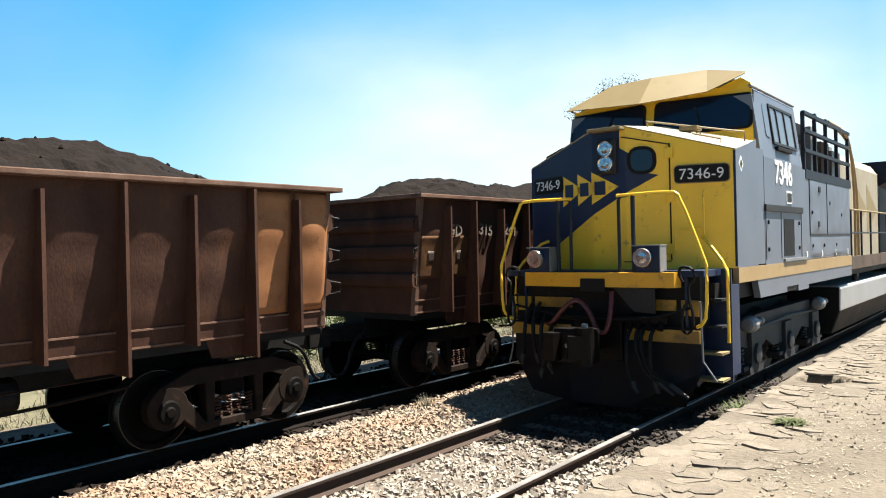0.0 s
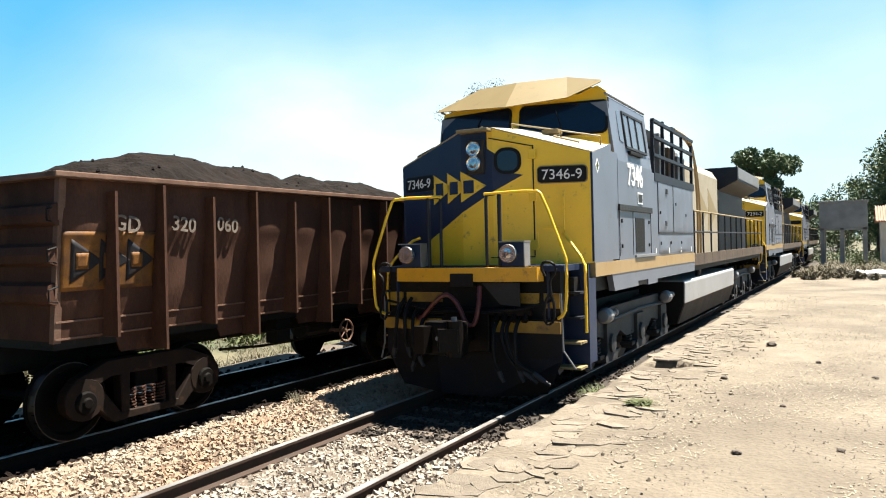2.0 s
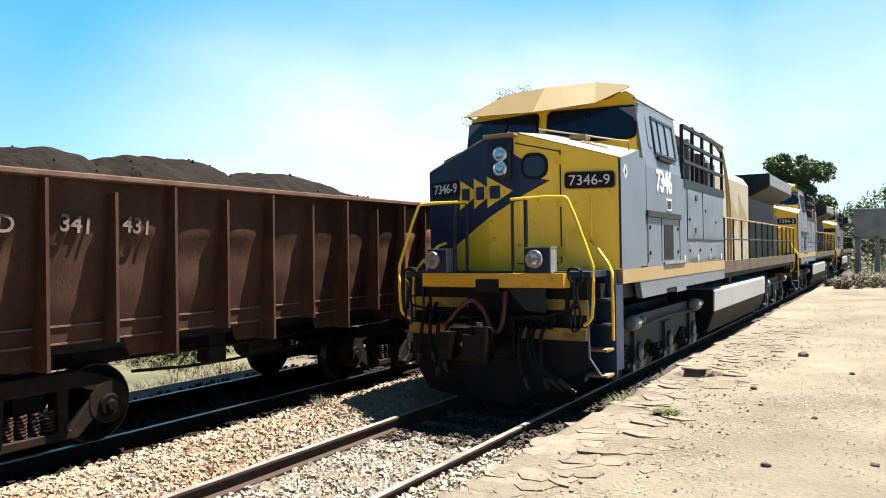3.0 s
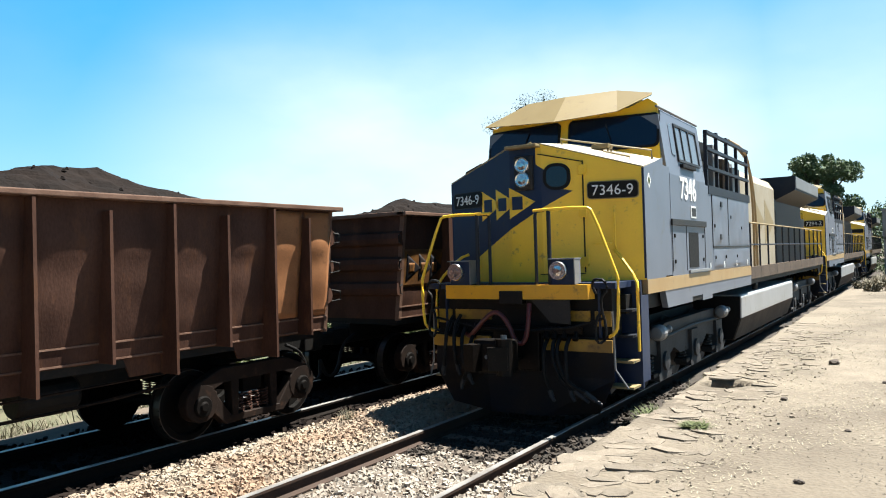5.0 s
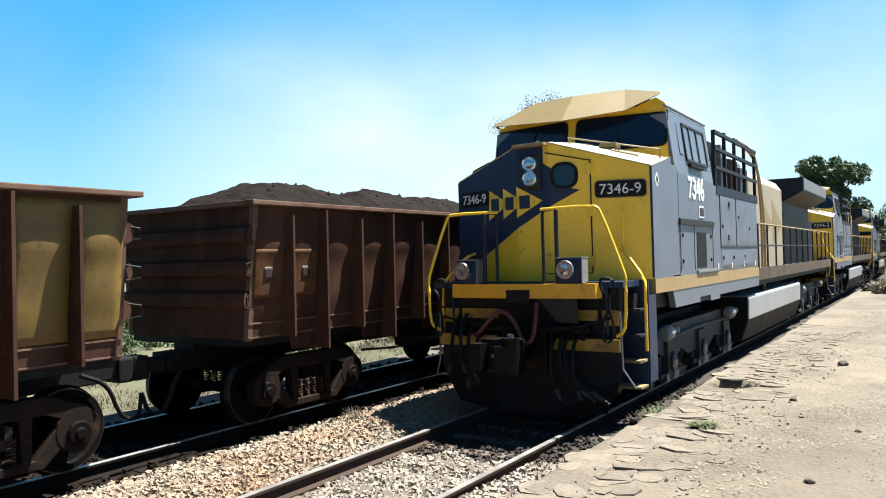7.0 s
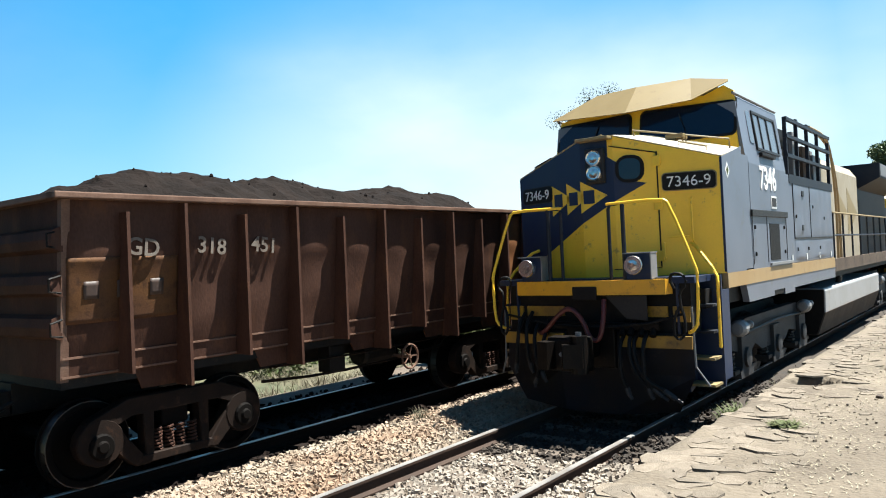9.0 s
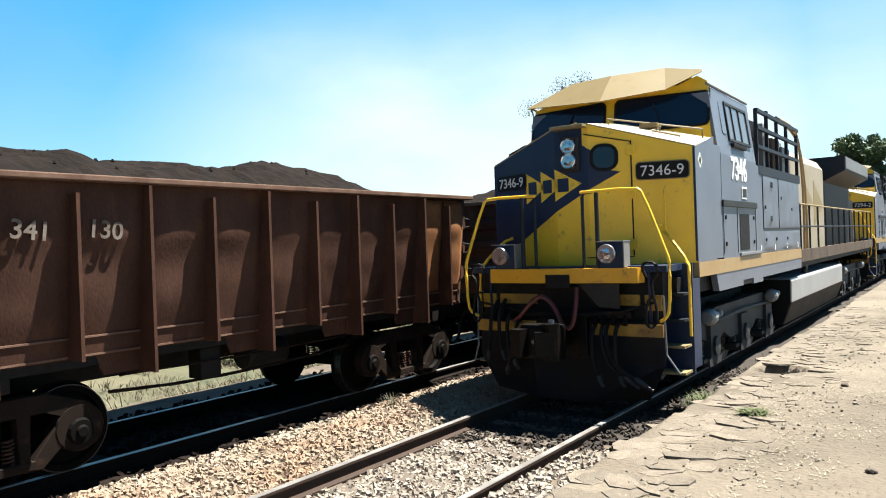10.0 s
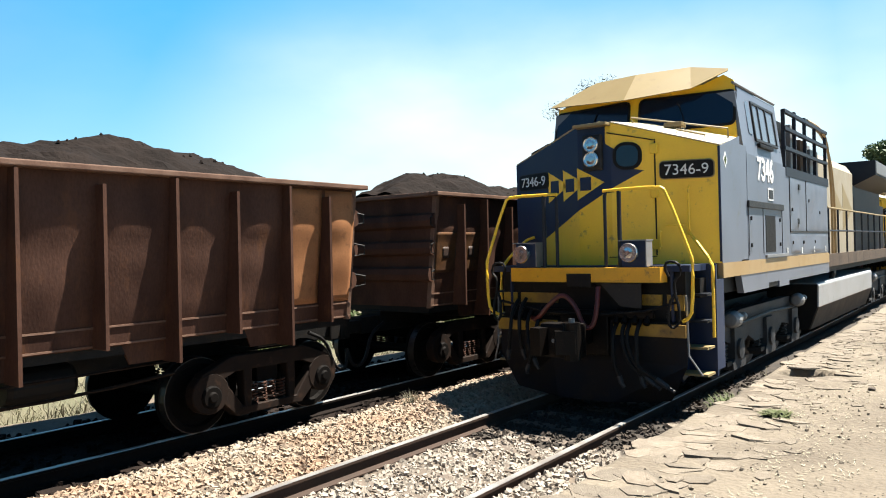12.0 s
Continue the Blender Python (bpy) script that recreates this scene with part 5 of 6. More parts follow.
        box(bm, *sorted((s * 1.12, s * 1.575)), -0.30, -0.26, 0.42, 1.88)
        box(bm, *sorted((s * 1.545, s * 1.575)), -0.26, 0.02, 0.50, 1.67)
        part("step_back", bm, BLUE, L)
        bm = B()
        tube(bm, [(s * 1.39, -0.90, 1.5), (s * 1.41, -0.90, 0.75), (s * 1.54, -0.80, 0.5)], 0.014, 6)
        part("step_edge", bm, PALE, L)
    # trucks
    for y0 in (1.35, 15.2):
        bm = B()
        box(bm, -0.7, 0.7, y0 - 0.2, y0 + 4.4, 0.6, 1.15)
        tr = part("truck", bm, BLACK, L, "black three-axle truck")
        for i in range(3):
            bm = B()
            cyl(bm, (-0.8, y0 + 0.3 + 1.85 * i, 0.53), (0.8, y0 + 0.3 + 1.85 * i, 0.53), 0.1, 10)
            for s in (-1, 1):
                lathe(bm, [(s * 0.92, 0.12), (s * 0.90, 0.4), (s * 0.92, 0.5), (s * 0.79, 0.53), (s * 0.76, 0.56), (s * 0.76, 0.4), (s * 0.8, 0.1)], (0, y0 + 0.3 + 1.85 * i, 0.53), "x", 28)
            part("axle", bm, TRUCK, tr)
        for s in (-1, 1):
            bm = B()
            prism(bm, [(y0 - 0.35, 0.72), (y0 - 0.3, 1.02), (y0 + 0.6, 1.10), (y0 + 3.8, 1.10), (y0 + 4.4, 1.0), (y0 + 4.4, 0.62), (y0 + 3.9, 0.56), (y0 + 3.2, 0.66), (y0 + 2.9, 0.52), (y0 + 1.4, 0.52), (y0 + 1.0, 0.66), (y0 + 0.6, 0.50)], "x", s * 1.08, s * 1.24)
            part("side_frame", bm, DUSTYTRUCK, tr, "dusty grey cast truck side frame")
            for i in range(3):
                yc = y0 + 0.3 + 1.85 * i
                bm = B()
                prism(bm, [(yc - 0.32, 0.24), (yc + 0.32, 0.24), (yc + 0.34, 0.34), (yc + 0.24, 0.40), (yc + 0.24, 0.86), (yc - 0.24, 0.86), (yc - 0.24, 0.40), (yc - 0.34, 0.34)], "x", s * 1.02, s * 1.30)
                lathe(bm, [(s * 1.28, 0.16), (s * 1.34, 0.15), (s * 1.35, 0.05)], (0, yc, 0.53), "x", 16)
                part("journal_box", bm, DUSTYTRUCK, tr)
                for m in (-1, 1):
                    bm = B()
                    pts = [(s * 1.16 + 0.075 * math.cos(a * 1.1), yc + m * 0.44 + 0.075 * math.sin(a * 1.1), 0.38 + a * 0.0085) for a in range(34)]
                    tube(bm, pts, 0.02, 5)
                    box(bm, *sorted((s * 1.06, s * 1.28)), yc + m * 0.44 - 0.12, yc + m * 0.44 + 0.12, 0.32, 0.38)
                    part("spring", bm, TRUCK, tr)
            for yc in (y0 - 0.15, y0 + 4.0):
                bm = B()
                lathe(bm, [(-0.20, 0.05), (-0.19, 0.09), (-0.12, 0.125), (0.02, 0.125), (0.06, 0.105), (0.16, 0.08), (0.20, 0.045), (0.42, 0.035)], (s * 1.36, yc, 1.02), "y", 16)
                lathe(bm, [(0.40, 0.03), (0.42, 0.06), (0.47, 0.065), (0.50, 0.03)], (s * 1.36, yc, 1.03), "y", 10)
                part("brake_cylinder", bm, PALE, tr, "pale brake cylinder")
            bm = B()
            tube(bm, [(s * 1.3, y0 + 0.2, 0.9), (s * 1.32, y0 + 2.0, 0.95), (s * 1.3, y0 + 3.9, 0.9)], 0.025, 6)
            part("brake_rod", bm, TRUCK, tr)
    # rear coupler
    bm = B()
    box(bm, -0.13, 0.13, 21.2, 21.6, 0.86, 1.06)
    part("rear_coupler", bm, TRUCK, L)
    return L


lead = locomotive("grey, yellow and dark blue diesel locomotive, dusty, standing still")
follow = []
for k, y in ((1, 22.3), (2, 44.6)):
    follow.append(copy_thing(lead, pose(0, y, 0)))
tagged(follow[0], "grey and yellow diesel locomotive coupled behind the first")
tagged(follow[1], "third diesel locomotive at the far end of the row")
for ob, number in ((lead, "7346-9"), (follow[0], "7294-2")):
    for s in (-1, 1):
        letters("number", number, 0.205, pose(s * 1.18, nose_y(1.18) - 0.03, 3.08, 0, 0, s * NOSE_SLOPE), WHITE, ob, "white numerals", bold=0.0)
letters("number", "7346", 0.49, pose(1.574, 2.30, 3.10, 0, 0, 90), WHITE, lead, "white painted numerals", bold=0.012)


# ---- ore wagons ----
SPACING, HALF = 10.93, 4.665
RIM, FLOOR = 3.06, 1.22
WHEEL_R = 0.46


def side_x(z):
    """Half width of the side sheet at a height: the tub narrows downwards."""
    return 1.275 + 0.178 * (z - FLOOR) / (RIM - FLOOR)


POSTS = {"plain": (-3.93, -3.25, -2.45, -1.65, -0.83, 0.0, 0.83, 1.65, 2.45, 3.25, 3.93), "flat": (-3.22, -1.70, -0.50, 0.71, 1.87, 3.20)}
POSTS["ladder"] = POSTS["plain"]
SEED = {"plain": 3, "ladder": 11, "flat": 23}


def skin(kind, y, z, s=1):
    """Distance of the side sheet's outer face from the middle: the load has pushed it out between the posts."""
    h = (z - FLOOR) / (RIM - FLOOR)
    stops = (-HALF + 0.13,) + POSTS[kind] + (HALF - 0.13,)
    lump = 0.0
    for a, b in zip(stops, stops[1:]):
        if a <= y <= b:
            lump = max(0.0, math.sin(math.pi * (y - a) / (b - a))) ** 0.32
            r = 0.85 + 0.35 * noise.noise(Vector((a * 3.7, SEED[kind], s)))
            lump *= r
    amp = 0.5 if kind == "flat" else 1.0
    out = 0.050 * math.sin(math.pi * min(1, max(0, h))) ** 0.8 + 0.034 * math.exp(-((h - 0.71) / 0.10) ** 2)
    return side_x(z) + amp * lump * out + 0.016 * noise.noise(Vector((y * 1.5, z * 2.6, SEED[kind] + s)))


def on_skin(kind, cols, off, nz=8, thick=0.004):
    """A thin plate that follows the side sheet: columns of (y, low z, high z)."""
    bm = B()
    grid = [[bm.verts.new((skin(kind, y, z0 + (z1 - z0) * i / nz) + off, y, z0 + (z1 - z0) * i / nz)) for i in range(nz + 1)] for y, z0, z1 in cols]
    for a, b in zip(grid, grid[1:]):
        for i in range(nz):
            bm.faces.new((a[i], b[i], b[i + 1], a[i + 1]))
    ext = bmesh.ops.extrude_face_region(bm, geom=bm.faces[:])
    bmesh.ops.translate(bm, verts=[v for v in ext["geom"] if isinstance(v, bmesh.types.BMVert)], vec=(thick, 0, 0))
    bmesh.ops.dissolve_degenerate(bm, dist=0.0002, edges=bm.edges[:])
    for f in bm.faces:
        f.smooth = True
    return bm

def wagon_wheelset(parent, y):
    bm = B()
    cyl(bm, (-0.95, 0, 0), (0.95, 0, 0), 0.075, 12)
    for s in (-1, 1):
        lathe(bm, [(s * 0.96, 0.09), (s * 0.93, 0.16), (s * 0.84, 0.17), (s * 0.86, 0.36), (s * 0.915, 0.385), (s * 0.915, 0.455), (s * 0.80, WHEEL_R), (s * 0.795, 0.49),
                   (s * 0.765, 0.49), (s * 0.765, 0.38), (s * 0.80, 0.34), (s * 0.80, 0.16), (s * 0.76, 0.10)], (0, 0, 0), "x", 28)
        for k in range(3):
            a = k * math.tau / 3
            cyl(bm, (s * 0.95, 0.055 * math.cos(a), 0.055 * math.sin(a)), (s * 1.0, 0.055 * math.cos(a), 0.055 * math.sin(a)), 0.018, 6)
    w = part("wheelset", bm, BOGIE, parent, "rusty steel wheels on one axle, darkened for wagon shade")
    w.location = (0, y, WHEEL_R)
    for s in (-1, 1):
        bm = B()
        lathe(bm, [(s * 0.918, 0.447), (s * 0.918, 0.456), (s * 0.80, WHEEL_R + 0.003), (s * 0.80, 0.45), (s * 0.90, 0.447), (s * 0.918, 0.447)], (0, 0, 0), "x", 32, False)
        part("tread", bm, TREAD, w, "bright worn wheel tread")
    return w


def bogie(parent, y):
    """A three-piece freight bogie: two cast side frames, springs, bolster and two axles."""
    bm = B()
    box(bm, -1.12, 1.12, -0.17, 0.17, 0.52, 0.80, 0.03)
    cyl(bm, (0, 0, 0.78), (0, 0, 0.98), 0.22, 16)
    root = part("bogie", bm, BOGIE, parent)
    root.location = (0, y, 0)
    for s in (-1, 1):
        bm = B()
        a, b = s * 1.02, s * 1.18
        prism(bm, [(-1.12, 0.60), (-1.02, 0.74), (-0.58, 0.91), (0.58, 0.91), (1.02, 0.74), (1.12, 0.60), (0.82, 0.60), (0.55, 0.73), (-0.55, 0.73), (-0.82, 0.60)], "x", a, b)
        for m in (-1, 1):
            prism(bm, [(m * 0.90 + 0.26 * math.cos(i * math.tau / 14), 0.50 + 0.25 * math.sin(i * math.tau / 14)) for i in range(14)], "x", a + s * 0.004, b + s * 0.004)
            prism(bm, [(m * 0.95, 0.55), (m * 0.70, 0.62), (m * 0.34, 0.16), (m * 0.52, 0.16)], "x", a - s * 0.004, b - s * 0.004)
            prism(bm, [(m * 0.30, 0.19), (m * 0.40, 0.19), (m * 0.42, 0.76), (m * 0.28, 0.76)], "x", a - s * 0.008, b - s * 0.008)
        box(bm, min(a, b), max(a, b), -0.46, 0.46, 0.17, 0.27)
        bmesh.ops.bevel(bm, geom=bm.edges[:], offset=0.012, segments=1, affect="EDGES")
        part("side_frame", bm, CASTING, root, "cast steel side frame, dusty rust brown")
        for k in range(4):
            bm = B()
            x, yy = s * 1.10, -0.22 + 0.147 * k
            pts = [(x + 0.05 * math.cos(i * 1.2), yy + 0.05 * math.sin(i * 1.2), 0.27 + i * 0.0075) for i in range(34)]
            tube(bm, pts, 0.014, 5)
            part("spring", bm, RUST, root)
        for m in (-1, 1):
            bm = B()
            lathe(bm, [(s * 0.97, 0.14), (s * 1.20, 0.14), (s * 1.22, 0.12), (s * 1.22, 0.07), (s * 1.245, 0.05)], (0, m * 0.9, WHEEL_R), "x", 16)
            part("axle_box", bm, BOGIE, root)
    wagon_wheelset(root, -0.9)
    wagon_wheelset(root, 0.9)
    return root


def ore_heap(parent, seed, full=1.0):
    """The load: two overlapping cones of ore, slumped, that reach just under the rim at the sides."""
    bm = B()
    nx, ny = 26, 90
    r = random.Random(seed)
    c = [(-2.2 + r.uniform(-0.4, 0.3), r.uniform(0.36, 0.52), r.uniform(2.1, 2.5)), (1.2 + r.uniform(-0.5, 0.8), r.uniform(0.36, 0.52), r.uniform(2.7, 3.2)), (r.uniform(-1.2, 0.4), r.uniform(0.32, 0.44), 3.0)]
    grid = []
    for j in range(ny + 1):
        y = -HALF + 0.2 + (2 * HALF - 0.4) * j / ny
        row = []
        for i in range(nx + 1):
            x = -1.36 + 2.72 * i / nx
            z = -0.22
            for cy, h, w in c:
                d = math.hypot((y - cy) / w, x / 1.45)
                z = max(z, full * (h + 0.06) - 0.12 * d - (full * h + 0.1) * d ** 2)
            z += 0.13 * noise.noise(Vector((x * 1.6 + seed, y * 1.3, 0))) + 0.05 * noise.noise(Vector((x * 5, y * 5, seed))) + 0.035 * noise.noise(Vector((x * 13, y * 13, seed)))
            z -= 0.10 * max(0, abs(x) - 1.1)
            row.append(bm.verts.new((x, y, RIM + z)))
        grid.append(row)
    for a, b in zip(grid, grid[1:]):
        for i in range(nx):
            bm.faces.new((a[i], a[i + 1], b[i + 1], b[i]))
    for _ in range(60):
        x, y = r.uniform(-1.0, 1.0), r.uniform(-3.6, 3.4)
        v = grid[min(ny, int((y + HALF - 0.2) / (2 * HALF - 0.4) * ny))][min(nx, int((x + 1.36) / 2.72 * nx))].co
        s = r.uniform(0.015, 0.035)
        lathe(bm, [(-s, s * 0.3), (0, s), (s, s * 0.4)], v, "z", 5)
    return part("ore_load", bm, ORE, parent, "heaped dark iron ore load")


def wagon(kind, seed):
    """kind: plain, ladder (with a ladder and brake wheel at the far end) or flat (older, with few broad posts)."""
    label = {"plain": "rust-brown loaded ore wagon with tapered side posts", "ladder": "rust-brown loaded ore wagon with rungs at one end",
             "flat": "older brown ore wagon with broad flat posts and a ladder"}[kind]
    w = empty("ore_wagon", pose(WAGON_X, 0, 0), label, "wagon", "ore wagons of the passing train")
    E2 = HALF - 0.13
    for s, name in ((1, "side_sheet"), (-1, "side_sheet")):
        bm = B()
        n = 22
        zs = [FLOOR + (RIM - FLOOR) * k / n for k in range(n + 1)]
        ny = 168
        cols = []
        for j in range(ny + 1):
            y = -E2 + 2 * E2 * j / ny
            face = [skin(kind, y, z, s) for z in zs]
            cols.append([bm.verts.new((s * x, y, z)) for x, z in zip(face, zs)] + [bm.verts.new((s * (x - 0.02), y, z)) for x, z in zip(face[::-1], zs[::-1])])
        m = 2 * (n + 1)
        for a, b in zip(cols, cols[1:]):
            for k in range(m):
                bm.faces.new((a[k], a[(k + 1) % m], b[(k + 1) % m], b[k]))
        bm.faces.new(cols[0][::-1])
        bm.faces.new(cols[-1])
        ob = part(name, bm, RUST, w)
        for p in ob.data.polygons:
            p.use_smooth = True
        # rim and lower ledges
        bm = B()
        box(bm, min(s * 1.40, s * 1.595), max(s * 1.40, s * 1.595), -HALF, HALF, RIM - 0.05, RIM + 0.015, 0.012)
        part("top_rim", bm, RUSTLIGHT, w, "worn angle-iron rim")
        bm = B()
        for z0, z1, out in ((1.425, 1.445, 0.034), (1.235, 1.255, 0.034)):
            x = side_x(z0)
            box(bm, min(s * (x - 0.01), s * (x + out)), max(s * (x - 0.01), s * (x + out)), -E2, E2, z0, z1)
        part("ledge", bm, RUSTLIGHT, w)
        bm = B()
        hexa(bm, [(s * (side_x(z) + o), y, z) for z in (1.25, 1.43) for o, y in ((-0.01, -E2), (0.022, -E2), (0.022, E2), (-0.01, E2))])
        part("side_sill", bm, RUST, w)
        posts = [(y, kind == "flat" or i % 2 == 1) for i, y in enumerate(POSTS[kind])]
        for y, long in posts:
            bm = B()
            lo = 0.99 if long else 1.22
            hw = 0.07 if kind == "flat" else 0.015
            xt, xb = 1.576, 1.566
            zt = RIM - 0.06 if long else RIM - 0.17
            xi = side_x(FLOOR) - 0.02
            hexa(bm, [(s * xi, y - hw, lo), (s * xb, y - hw, lo), (s * xb, y + hw, lo), (s * xi, y + hw, lo),
                      (s * (side_x(zt) - 0.02), y - hw, zt), (s * xt, y - hw, zt), (s * xt, y + hw, zt), (s * (side_x(zt) - 0.02), y + hw, zt)])
            bmesh.ops.bevel(bm, geom=bm.edges[:], offset=0.005, segments=1, affect="EDGES")
            post = part("side_post", bm, RUST, w)
            fw = hw + 0.004
            bm = B()
            hexa(bm, [(s * (xb - 0.006), y - fw, lo), (s * (xb + 0.012), y - fw, lo), (s * (xb + 0.012), y + fw, lo), (s * (xb - 0.006), y + fw, lo),
                      (s * (xt - 0.006), y - fw, zt), (s * (xt + 0.012), y - fw, zt), (s * (xt + 0.012), y + fw, zt), (s * (xt - 0.006), y + fw, zt)])
            part("post_flange", bm, RUST, post, "worn post edge")
            if long and kind != "flat":
                # pocket plate under the post
                bm = B()
                hexa(bm, [(s * 1.21, y - 0.40, 1.0), (s * 1.235, y - 0.40, 1.0), (s * 1.235, y + 0.02, 1.0), (s * 1.21, y + 0.02, 1.0),
                          (s * 1.21, y - 0.50, 1.235), (s * 1.245, y - 0.50, 1.235), (s * 1.245, y + 0.04, 1.235), (s * 1.21, y + 0.04, 1.235)])
                part("gusset", bm, RUST, w)
    for s in (-1, 1):
        # end wall with pressed ribs
        bm = B()
        xt, xb = side_x(RIM), side_x(FLOOR)
        y0, y1 = sorted((s * E2, s * (E2 - 0.03)))
        hexa(bm, [(-xb, y0, FLOOR), (xb, y0, FLOOR), (xb, y1, FLOOR), (-xb, y1, FLOOR), (-xt, y0, RIM), (xt, y0, RIM), (xt, y1, RIM), (-xt, y1, RIM)])
        part("end_sheet", bm, RUST, w)
        bm = B()
        y0, y1 = sorted((s * HALF, s * (HALF - 0.16)))
        box(bm, -1.55, 1.55, y0, y1, RIM - 0.05, RIM + 0.015, 0.012)
        part("end_rim", bm, RUSTLIGHT, w)
        for z in (1.75, 2.18, 2.62):
            bm = B()
            x = side_x(z) + 0.02
            yy = s * E2
            prism(bm, [(yy - s * 0.005, z - 0.13), (yy + s * 0.09, z - 0.09), (yy + s * 0.11, z), (yy + s * 0.09, z + 0.09), (yy - s * 0.005, z + 0.13)], "x", -x, x)
            part("end_rib", bm, RUST, w)
        for cx in (-1, 1):
            bm = B()
            hexa(bm, [(cx * (xb - 0.06), s * (E2 + 0.012), FLOOR - 0.02), (cx * (xb + 0.022), s * (E2 + 0.012), FLOOR - 0.02),
                      (cx * (xb + 0.022), s * (E2 - 0.07), FLOOR - 0.02), (cx * (xb - 0.06), s * (E2 - 0.07), FLOOR - 0.02),
                      (cx * (xt - 0.06), s * (E2 + 0.012), RIM - 0.05), (cx * (xt + 0.022), s * (E2 + 0.012), RIM - 0.05),
                      (cx * (xt + 0.022), s * (E2 - 0.07), RIM - 0.05), (cx * (xt - 0.06), s * (E2 - 0.07), RIM - 0.05)])
            part("corner_post", bm, RUSTLIGHT, w)
            for z in (1.75, 2.18, 2.62):
                bm = B()
                tube(bm, [(cx * 1.40, s * (E2 + 0.02), z - 0.09), (cx * 1.46, s * (E2 + 0.16), z - 0.07), (cx * 1.46, s * (E2 + 0.16), z + 0.05), (cx * 1.40, s * (E2 + 0.02), z + 0.08)], 0.012, 6)
                part("grab_iron", bm, BLACK, w)
        # draft gear and coupler
        bm = B()
        y0, y1 = sorted((s * (HALF - 1.4), s * (HALF + 0.30)))
        box(bm, -0.17, 0.17, y0, y1, 0.78, 1.05, 0.02)
        y0, y1 = sorted((s * (HALF + 0.28), s * (HALF + 0.80)))
        box(bm, -0.11, 0.11, y0, y1, 0.80, 1.0, 0.02)
        box(bm, -0.17, 0.17, *sorted((s * (HALF + 0.58), s * (HALF + 0.80))), 0.74, 1.06, 0.03)
        part("coupler", bm, BLACK, w)
        bm = B()
        tube(bm, [(0.35, s * (HALF - 0.05), 0.95), (0.36, s * (HALF + 0.3), 0.8), (0.37, s * (HALF + 0.45), 0.35), (0.36, s * (HALF + 0.72), 0.28), (0.3, s * (HALF + 0.80), 0.6)], 0.028, 8, 2)
        part("brake_hose", bm, RUBBER, w)
        bogie(w, s * 3.2)
    # floor, centre sill, body bolsters, brake gear
    bm = B()
    box(bm, -1.24, 1.24, -E2 + 0.02, E2 - 0.02, FLOOR - 0.10, FLOOR + 0.02)
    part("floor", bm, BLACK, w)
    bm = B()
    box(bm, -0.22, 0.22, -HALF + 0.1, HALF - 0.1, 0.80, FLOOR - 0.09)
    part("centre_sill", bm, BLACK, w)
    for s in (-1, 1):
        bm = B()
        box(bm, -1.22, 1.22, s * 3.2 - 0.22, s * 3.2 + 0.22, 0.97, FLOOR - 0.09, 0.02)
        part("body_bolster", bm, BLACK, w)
    bm = B()
    lathe(bm, [(-0.35, 0.04), (-0.35, 0.17), (-0.3, 0.2), (0.3, 0.2), (0.35, 0.17), (0.35, 0.04)], (0.75, 0.5, 0.86), "y", 16)
    part("air_reservoir", bm, BLACK, w)
    bm = B()
    tube(bm, [(1.05, -1.9, 0.78), (1.0, -0.8, 0.70), (1.0, 0.9, 0.72), (1.05, 1.9, 0.80)], 0.022, 6, 1)
    tube(bm, [(1.1, -1.8, 0.95), (1.12, -0.2, 0.93), (1.1, 1.8, 0.95)], 0.016, 6)
    part("brake_rod", bm, CASTING, w)
    bm = B()
    box(bm, 0.85, 1.1, -0.75, -0.45, 0.72, 1.1, 0.02)
    part("brake_valve", bm, BLACK, w)
    if kind != "plain":
        far = HALF - 0.13
        bm = B()
        ring = [(1.27, 0.78 + 0.185 * math.cos(a * math.tau / 20), 0.76 + 0.185 * math.sin(a * math.tau / 20)) for a in range(21)]
        tube(bm, ring, 0.018, 6)
        for a in range(5):
            tube(bm, [(1.25, 0.78, 0.76), (1.27, 0.78 + 0.185 * math.cos(a * math.tau / 5), 0.76 + 0.185 * math.sin(a * math.tau / 5))], 0.012, 5)
        cyl(bm, (0.9, 0.78, 0.76), (1.29, 0.78, 0.76), 0.03, 8)
        part("brake_wheel", bm, RUSTLIGHT, w, "hand brake wheel")
        for z in ((1.45, 1.85, 2.25, 2.68) if kind == "ladder" else (1.05, 1.35, 1.65, 1.95, 2.25, 2.55, 2.85)):
            bm = B()
            tube(bm, [(1.38, far - 0.52, z + 0.05), (1.50, far - 0.50, z + 0.04), (1.52, far - 0.46, z), (1.52, far - 0.10, z), (1.50, far - 0.06, z + 0.04), (1.38, far - 0.04, z + 0.05)], 0.013, 6)
            part("rung", bm, RUSTLIGHT, w)
        bm = B()
        tube(bm, [(1.36, far - 0.50, 1.26), (1.40, far - 0.50, 1.16), (1.40, far - 0.47, 0.50), (1.40, far - 0.05, 0.50), (1.40, far - 0.05, 1.16), (1.36, far - 0.05, 1.26)], 0.014, 6)
        part("stirrup", bm, RUSTLIGHT, w)
        bm = B()
        tube(bm, [(1.40, far - 0.48, 0.88), (1.40, far - 0.05, 0.88)], 0.012, 6)
        part("stirrup_rung", bm, RUSTLIGHT, w)
        if kind == "flat":
            for y in (far - 0.5, far - 0.06):
                bm = B()
                box(bm, 1.47, 1.53, y - 0.02, y + 0.02, 0.9, RIM - 0.03)
                part("ladder_rail", bm, RUSTLIGHT, w)
    return w


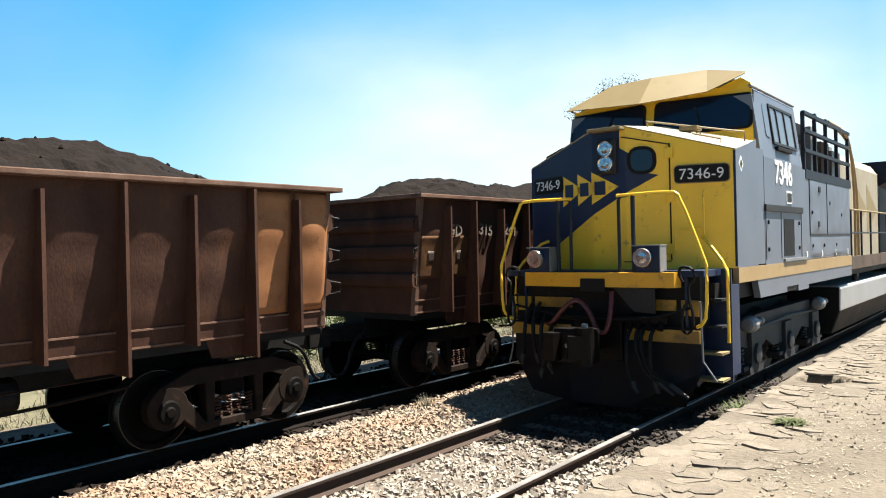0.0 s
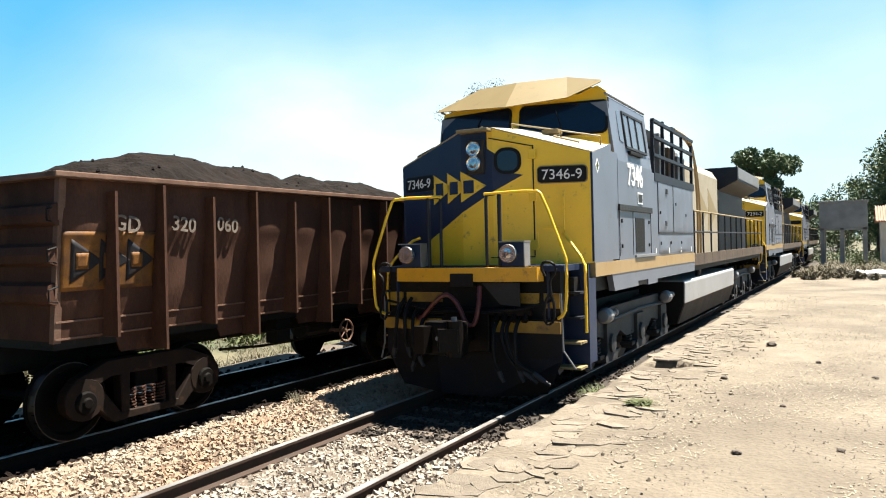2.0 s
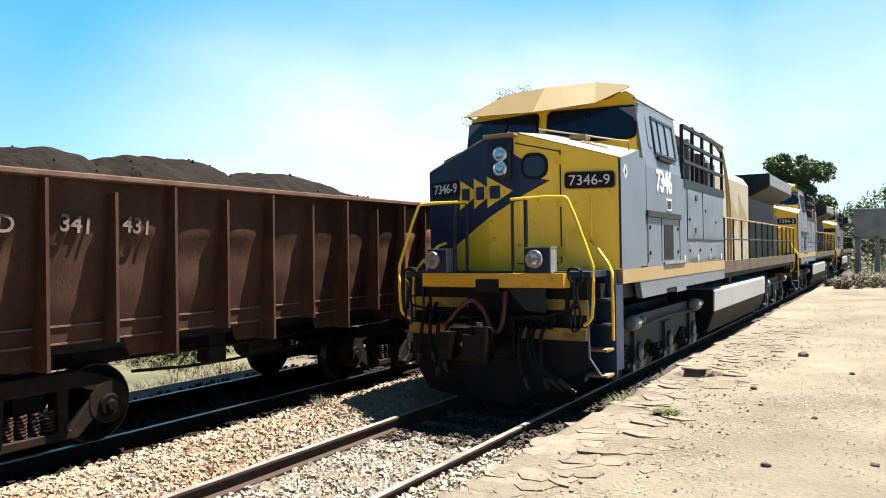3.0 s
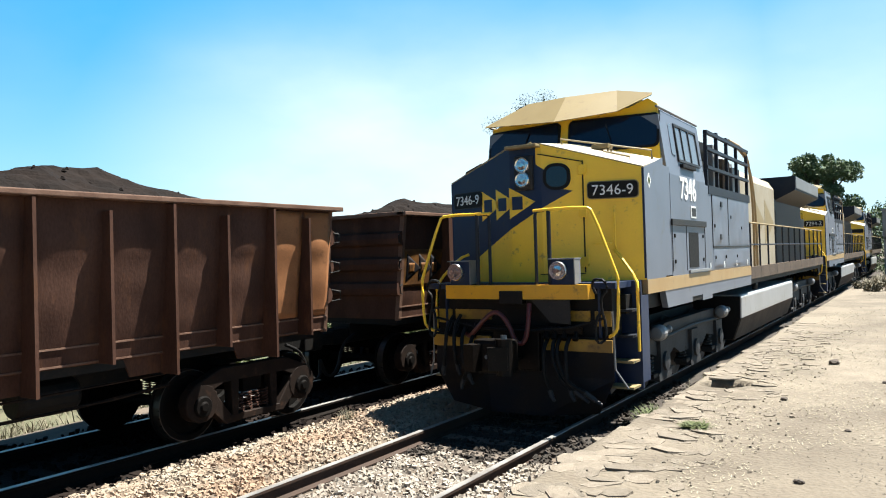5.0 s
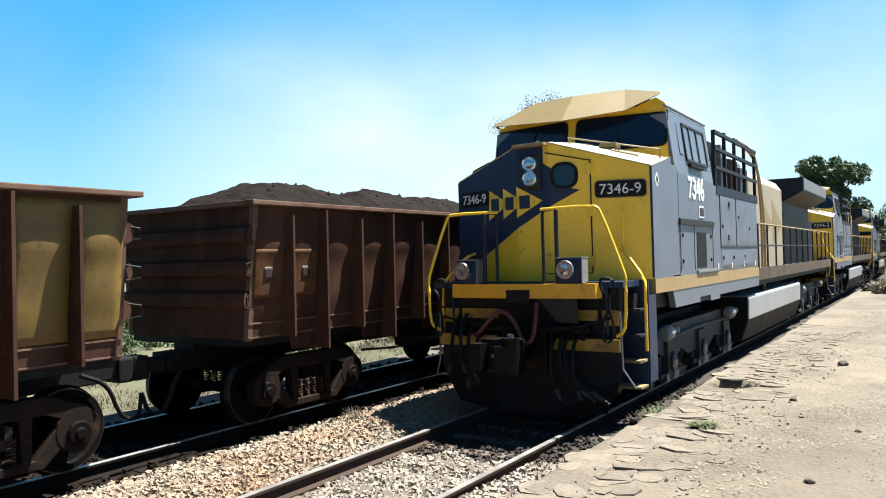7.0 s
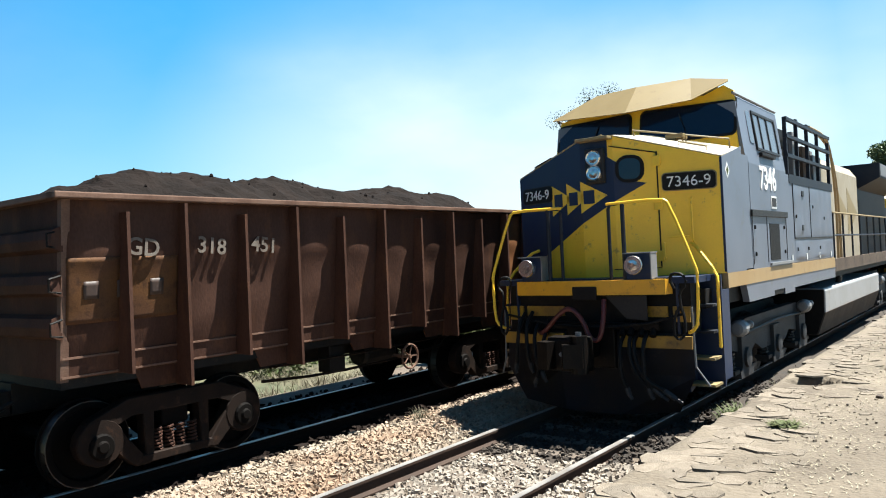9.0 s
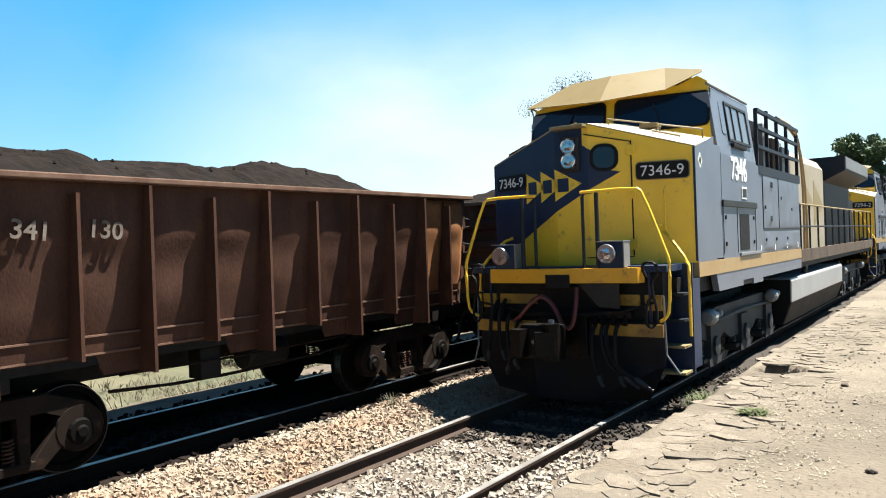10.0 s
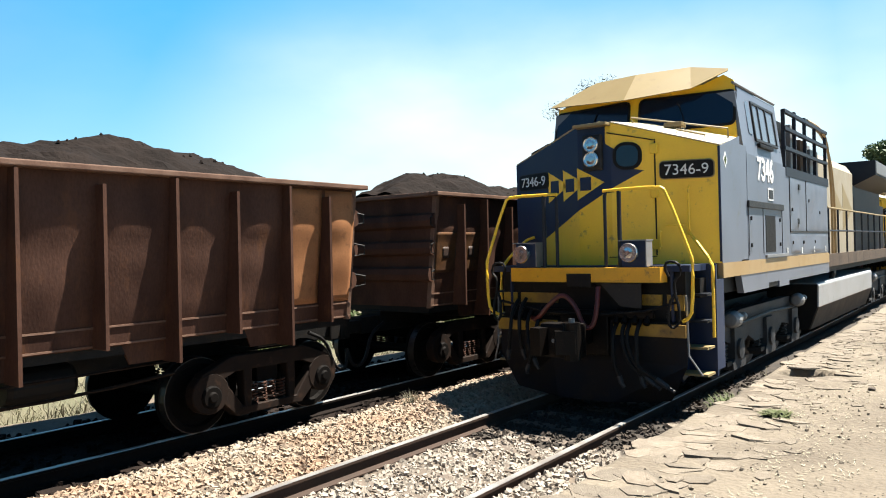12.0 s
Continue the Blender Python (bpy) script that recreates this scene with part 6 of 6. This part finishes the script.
def shift(t):
    """Metres that the train has run by t seconds."""
    return 12.9 * t - 0.0165 * t * t + float(np.interp(t, (0, 1, 2.2, 6.5, 9.5, 11, 12), (0.14, 0.15, 0.02, 0.0, -0.08, -0.07, -0.03)))


def kind_of(k):
    return "flat" if k == 7 else ("ladder" if k % 2 else "plain")


FIRST, LAST = -1, 17
masters = {"plain": wagon("plain", 3), "ladder": wagon("ladder", 11), "flat": wagon("flat", 23)}
wagons = {}
for k in range(FIRST, LAST + 1):
    kind = kind_of(k)
    spot = pose(WAGON_X, -3.02 - HALF + SPACING * k, 0)
    if masters[kind] in wagons.values():
        wagons[k] = copy_thing(masters[kind], spot)
    else:
        wagons[k] = masters[kind]
        wagons[k].matrix_basis = spot


for k, w in wagons.items():
    ore_heap(w, 3 + 7 * k, 0.35 if k == 8 else 1.0)


def side_at(z):
    """The welded numerals stand a little off the sheet."""
    return side_x(z) + 0.08


def mark(parent, kind, field, arrow, label):
    """The painted panel at one end of the side, with three plain arrowheads where they have not worn off."""
    z0, z1, zm = 1.77, 2.43, 2.10
    panel = part("painted_panel", on_skin(kind, [(-4.50 + 0.03 * i, z0, z1) for i in range(42)], 0.008, 14), field, parent, label)
    for k in range(3):
        y = -4.40 + 0.36 * k
        cols = [(y + 0.05 * i, zm - 0.25 * (1 - i / 8.1), zm + 0.25 * (1 - i / 8.1)) for i in range(9)]
        if field is not GHOST:
            part("arrow_mark", on_skin(kind, cols, 0.013, 8, 0.002), arrow, panel)
        part("mark_block", on_skin(kind, [(y + 0.06 + 0.04 * i, zm - 0.09, zm + 0.09) for i in range(5)], 0.017, 4, 0.002), arrow if field is GHOST else field, panel)


NUMBERS = {1: ("GD", "315", "241"), 2: ("GD", "320", "051"), 3: ("GD", "320", "060"), 4: ("GD", "341", "431"), 5: ("GD", "341", "440"),
           8: ("GD", "310", "099"), 11: ("GD", "318", "451"), 12: ("GD", "341", "130"), 13: ("GD", "341", "148"), 14: ("GD", "331", "457")}
LEAN = math.degrees(math.atan2(0.185, RIM - FLOOR))
for k, texts in NUMBERS.items():
    for text, y in zip(texts, (-3.78, -2.93, -2.18)):
        letters("number", text, 0.26, pose(side_at(2.50), y + 0.06, 2.44, 0, LEAN, 90), WORNWHITE, wagons[k], "worn white numerals")
letters("number", "GDT 613159", 0.21, pose(side_at(2.46), -2.42, 2.43, 0, LEAN, 90), WORNWHITE, wagons[7], "worn white numerals")
for k in wagons:
    if k in (3, 7):
        mark(wagons[k], kind_of(k), FADED, STEELBLUE, "orange painted panel with dark arrowheads")
    elif k == 8:
        mark(wagons[k], kind_of(k), SOOTY, STEELBLUE, "dirty yellow painted panel")
    elif k not in (4, 5):
        mark(wagons[k], kind_of(k), GHOST, FADEDBLUE, "worn-off orange painted panel")


# thin plates that make the end bays of the side sheet brighter and more orange
for k in wagons:
    if k in (7, 8):
        continue
    for y0, y1 in ((3.28, 3.90), (3.96, 4.50)) + (((-4.46, -3.96),) if k in (4, 5) else ()):
        bm = on_skin(kind_of(k), [(y0 + (y1 - y0) * i / 8, 1.47, 2.98) for i in range(9)], 0.004, 16)
        part("patch_plate", bm, PLATEORANGE, wagons[k], "brighter orange plate over an end bay")
bm = on_skin("plain", [(3.29 + 0.1 * i, 1.47, 2.96) for i in range(7)] + [(3.93, 1.47, 2.96)] + [(3.99 + 0.1 * i, 1.47, 2.96) for i in range(6)], 0.004, 16)
part("painted_panel", bm, MUSTARD, wagons[8], "mustard yellow painted end panel")


for z in (1.82, 1.92):
    for y0, y1 in ((-3.22, -2.48), (-2.42, -1.72)):
        part("paint_stripe", on_skin("plain", [(y0 + (y1 - y0) * i / 10, z, z + 0.06) for i in range(11)], 0.008, 3, 0.002), BLUE, wagons[8], "worn blue paint stripe")


def motions():
    steps = [i / FPS for i in range(0, 12 * FPS + 1)]
    for k, w in wagons.items():
        y = -3.02 - HALF + SPACING * k
        walk(w, [(t, pose(WAGON_X, y - shift(t), 0)) for t in [i / 2 for i in range(25)]])
        for b in w.children:
            for o in b.children:
                if o.name.startswith("wheelset"):
                    walk(o, [(t, pose(0, o.location.y, WHEEL_R, math.degrees(shift(t) / WHEEL_R))) for t in steps])


motions()
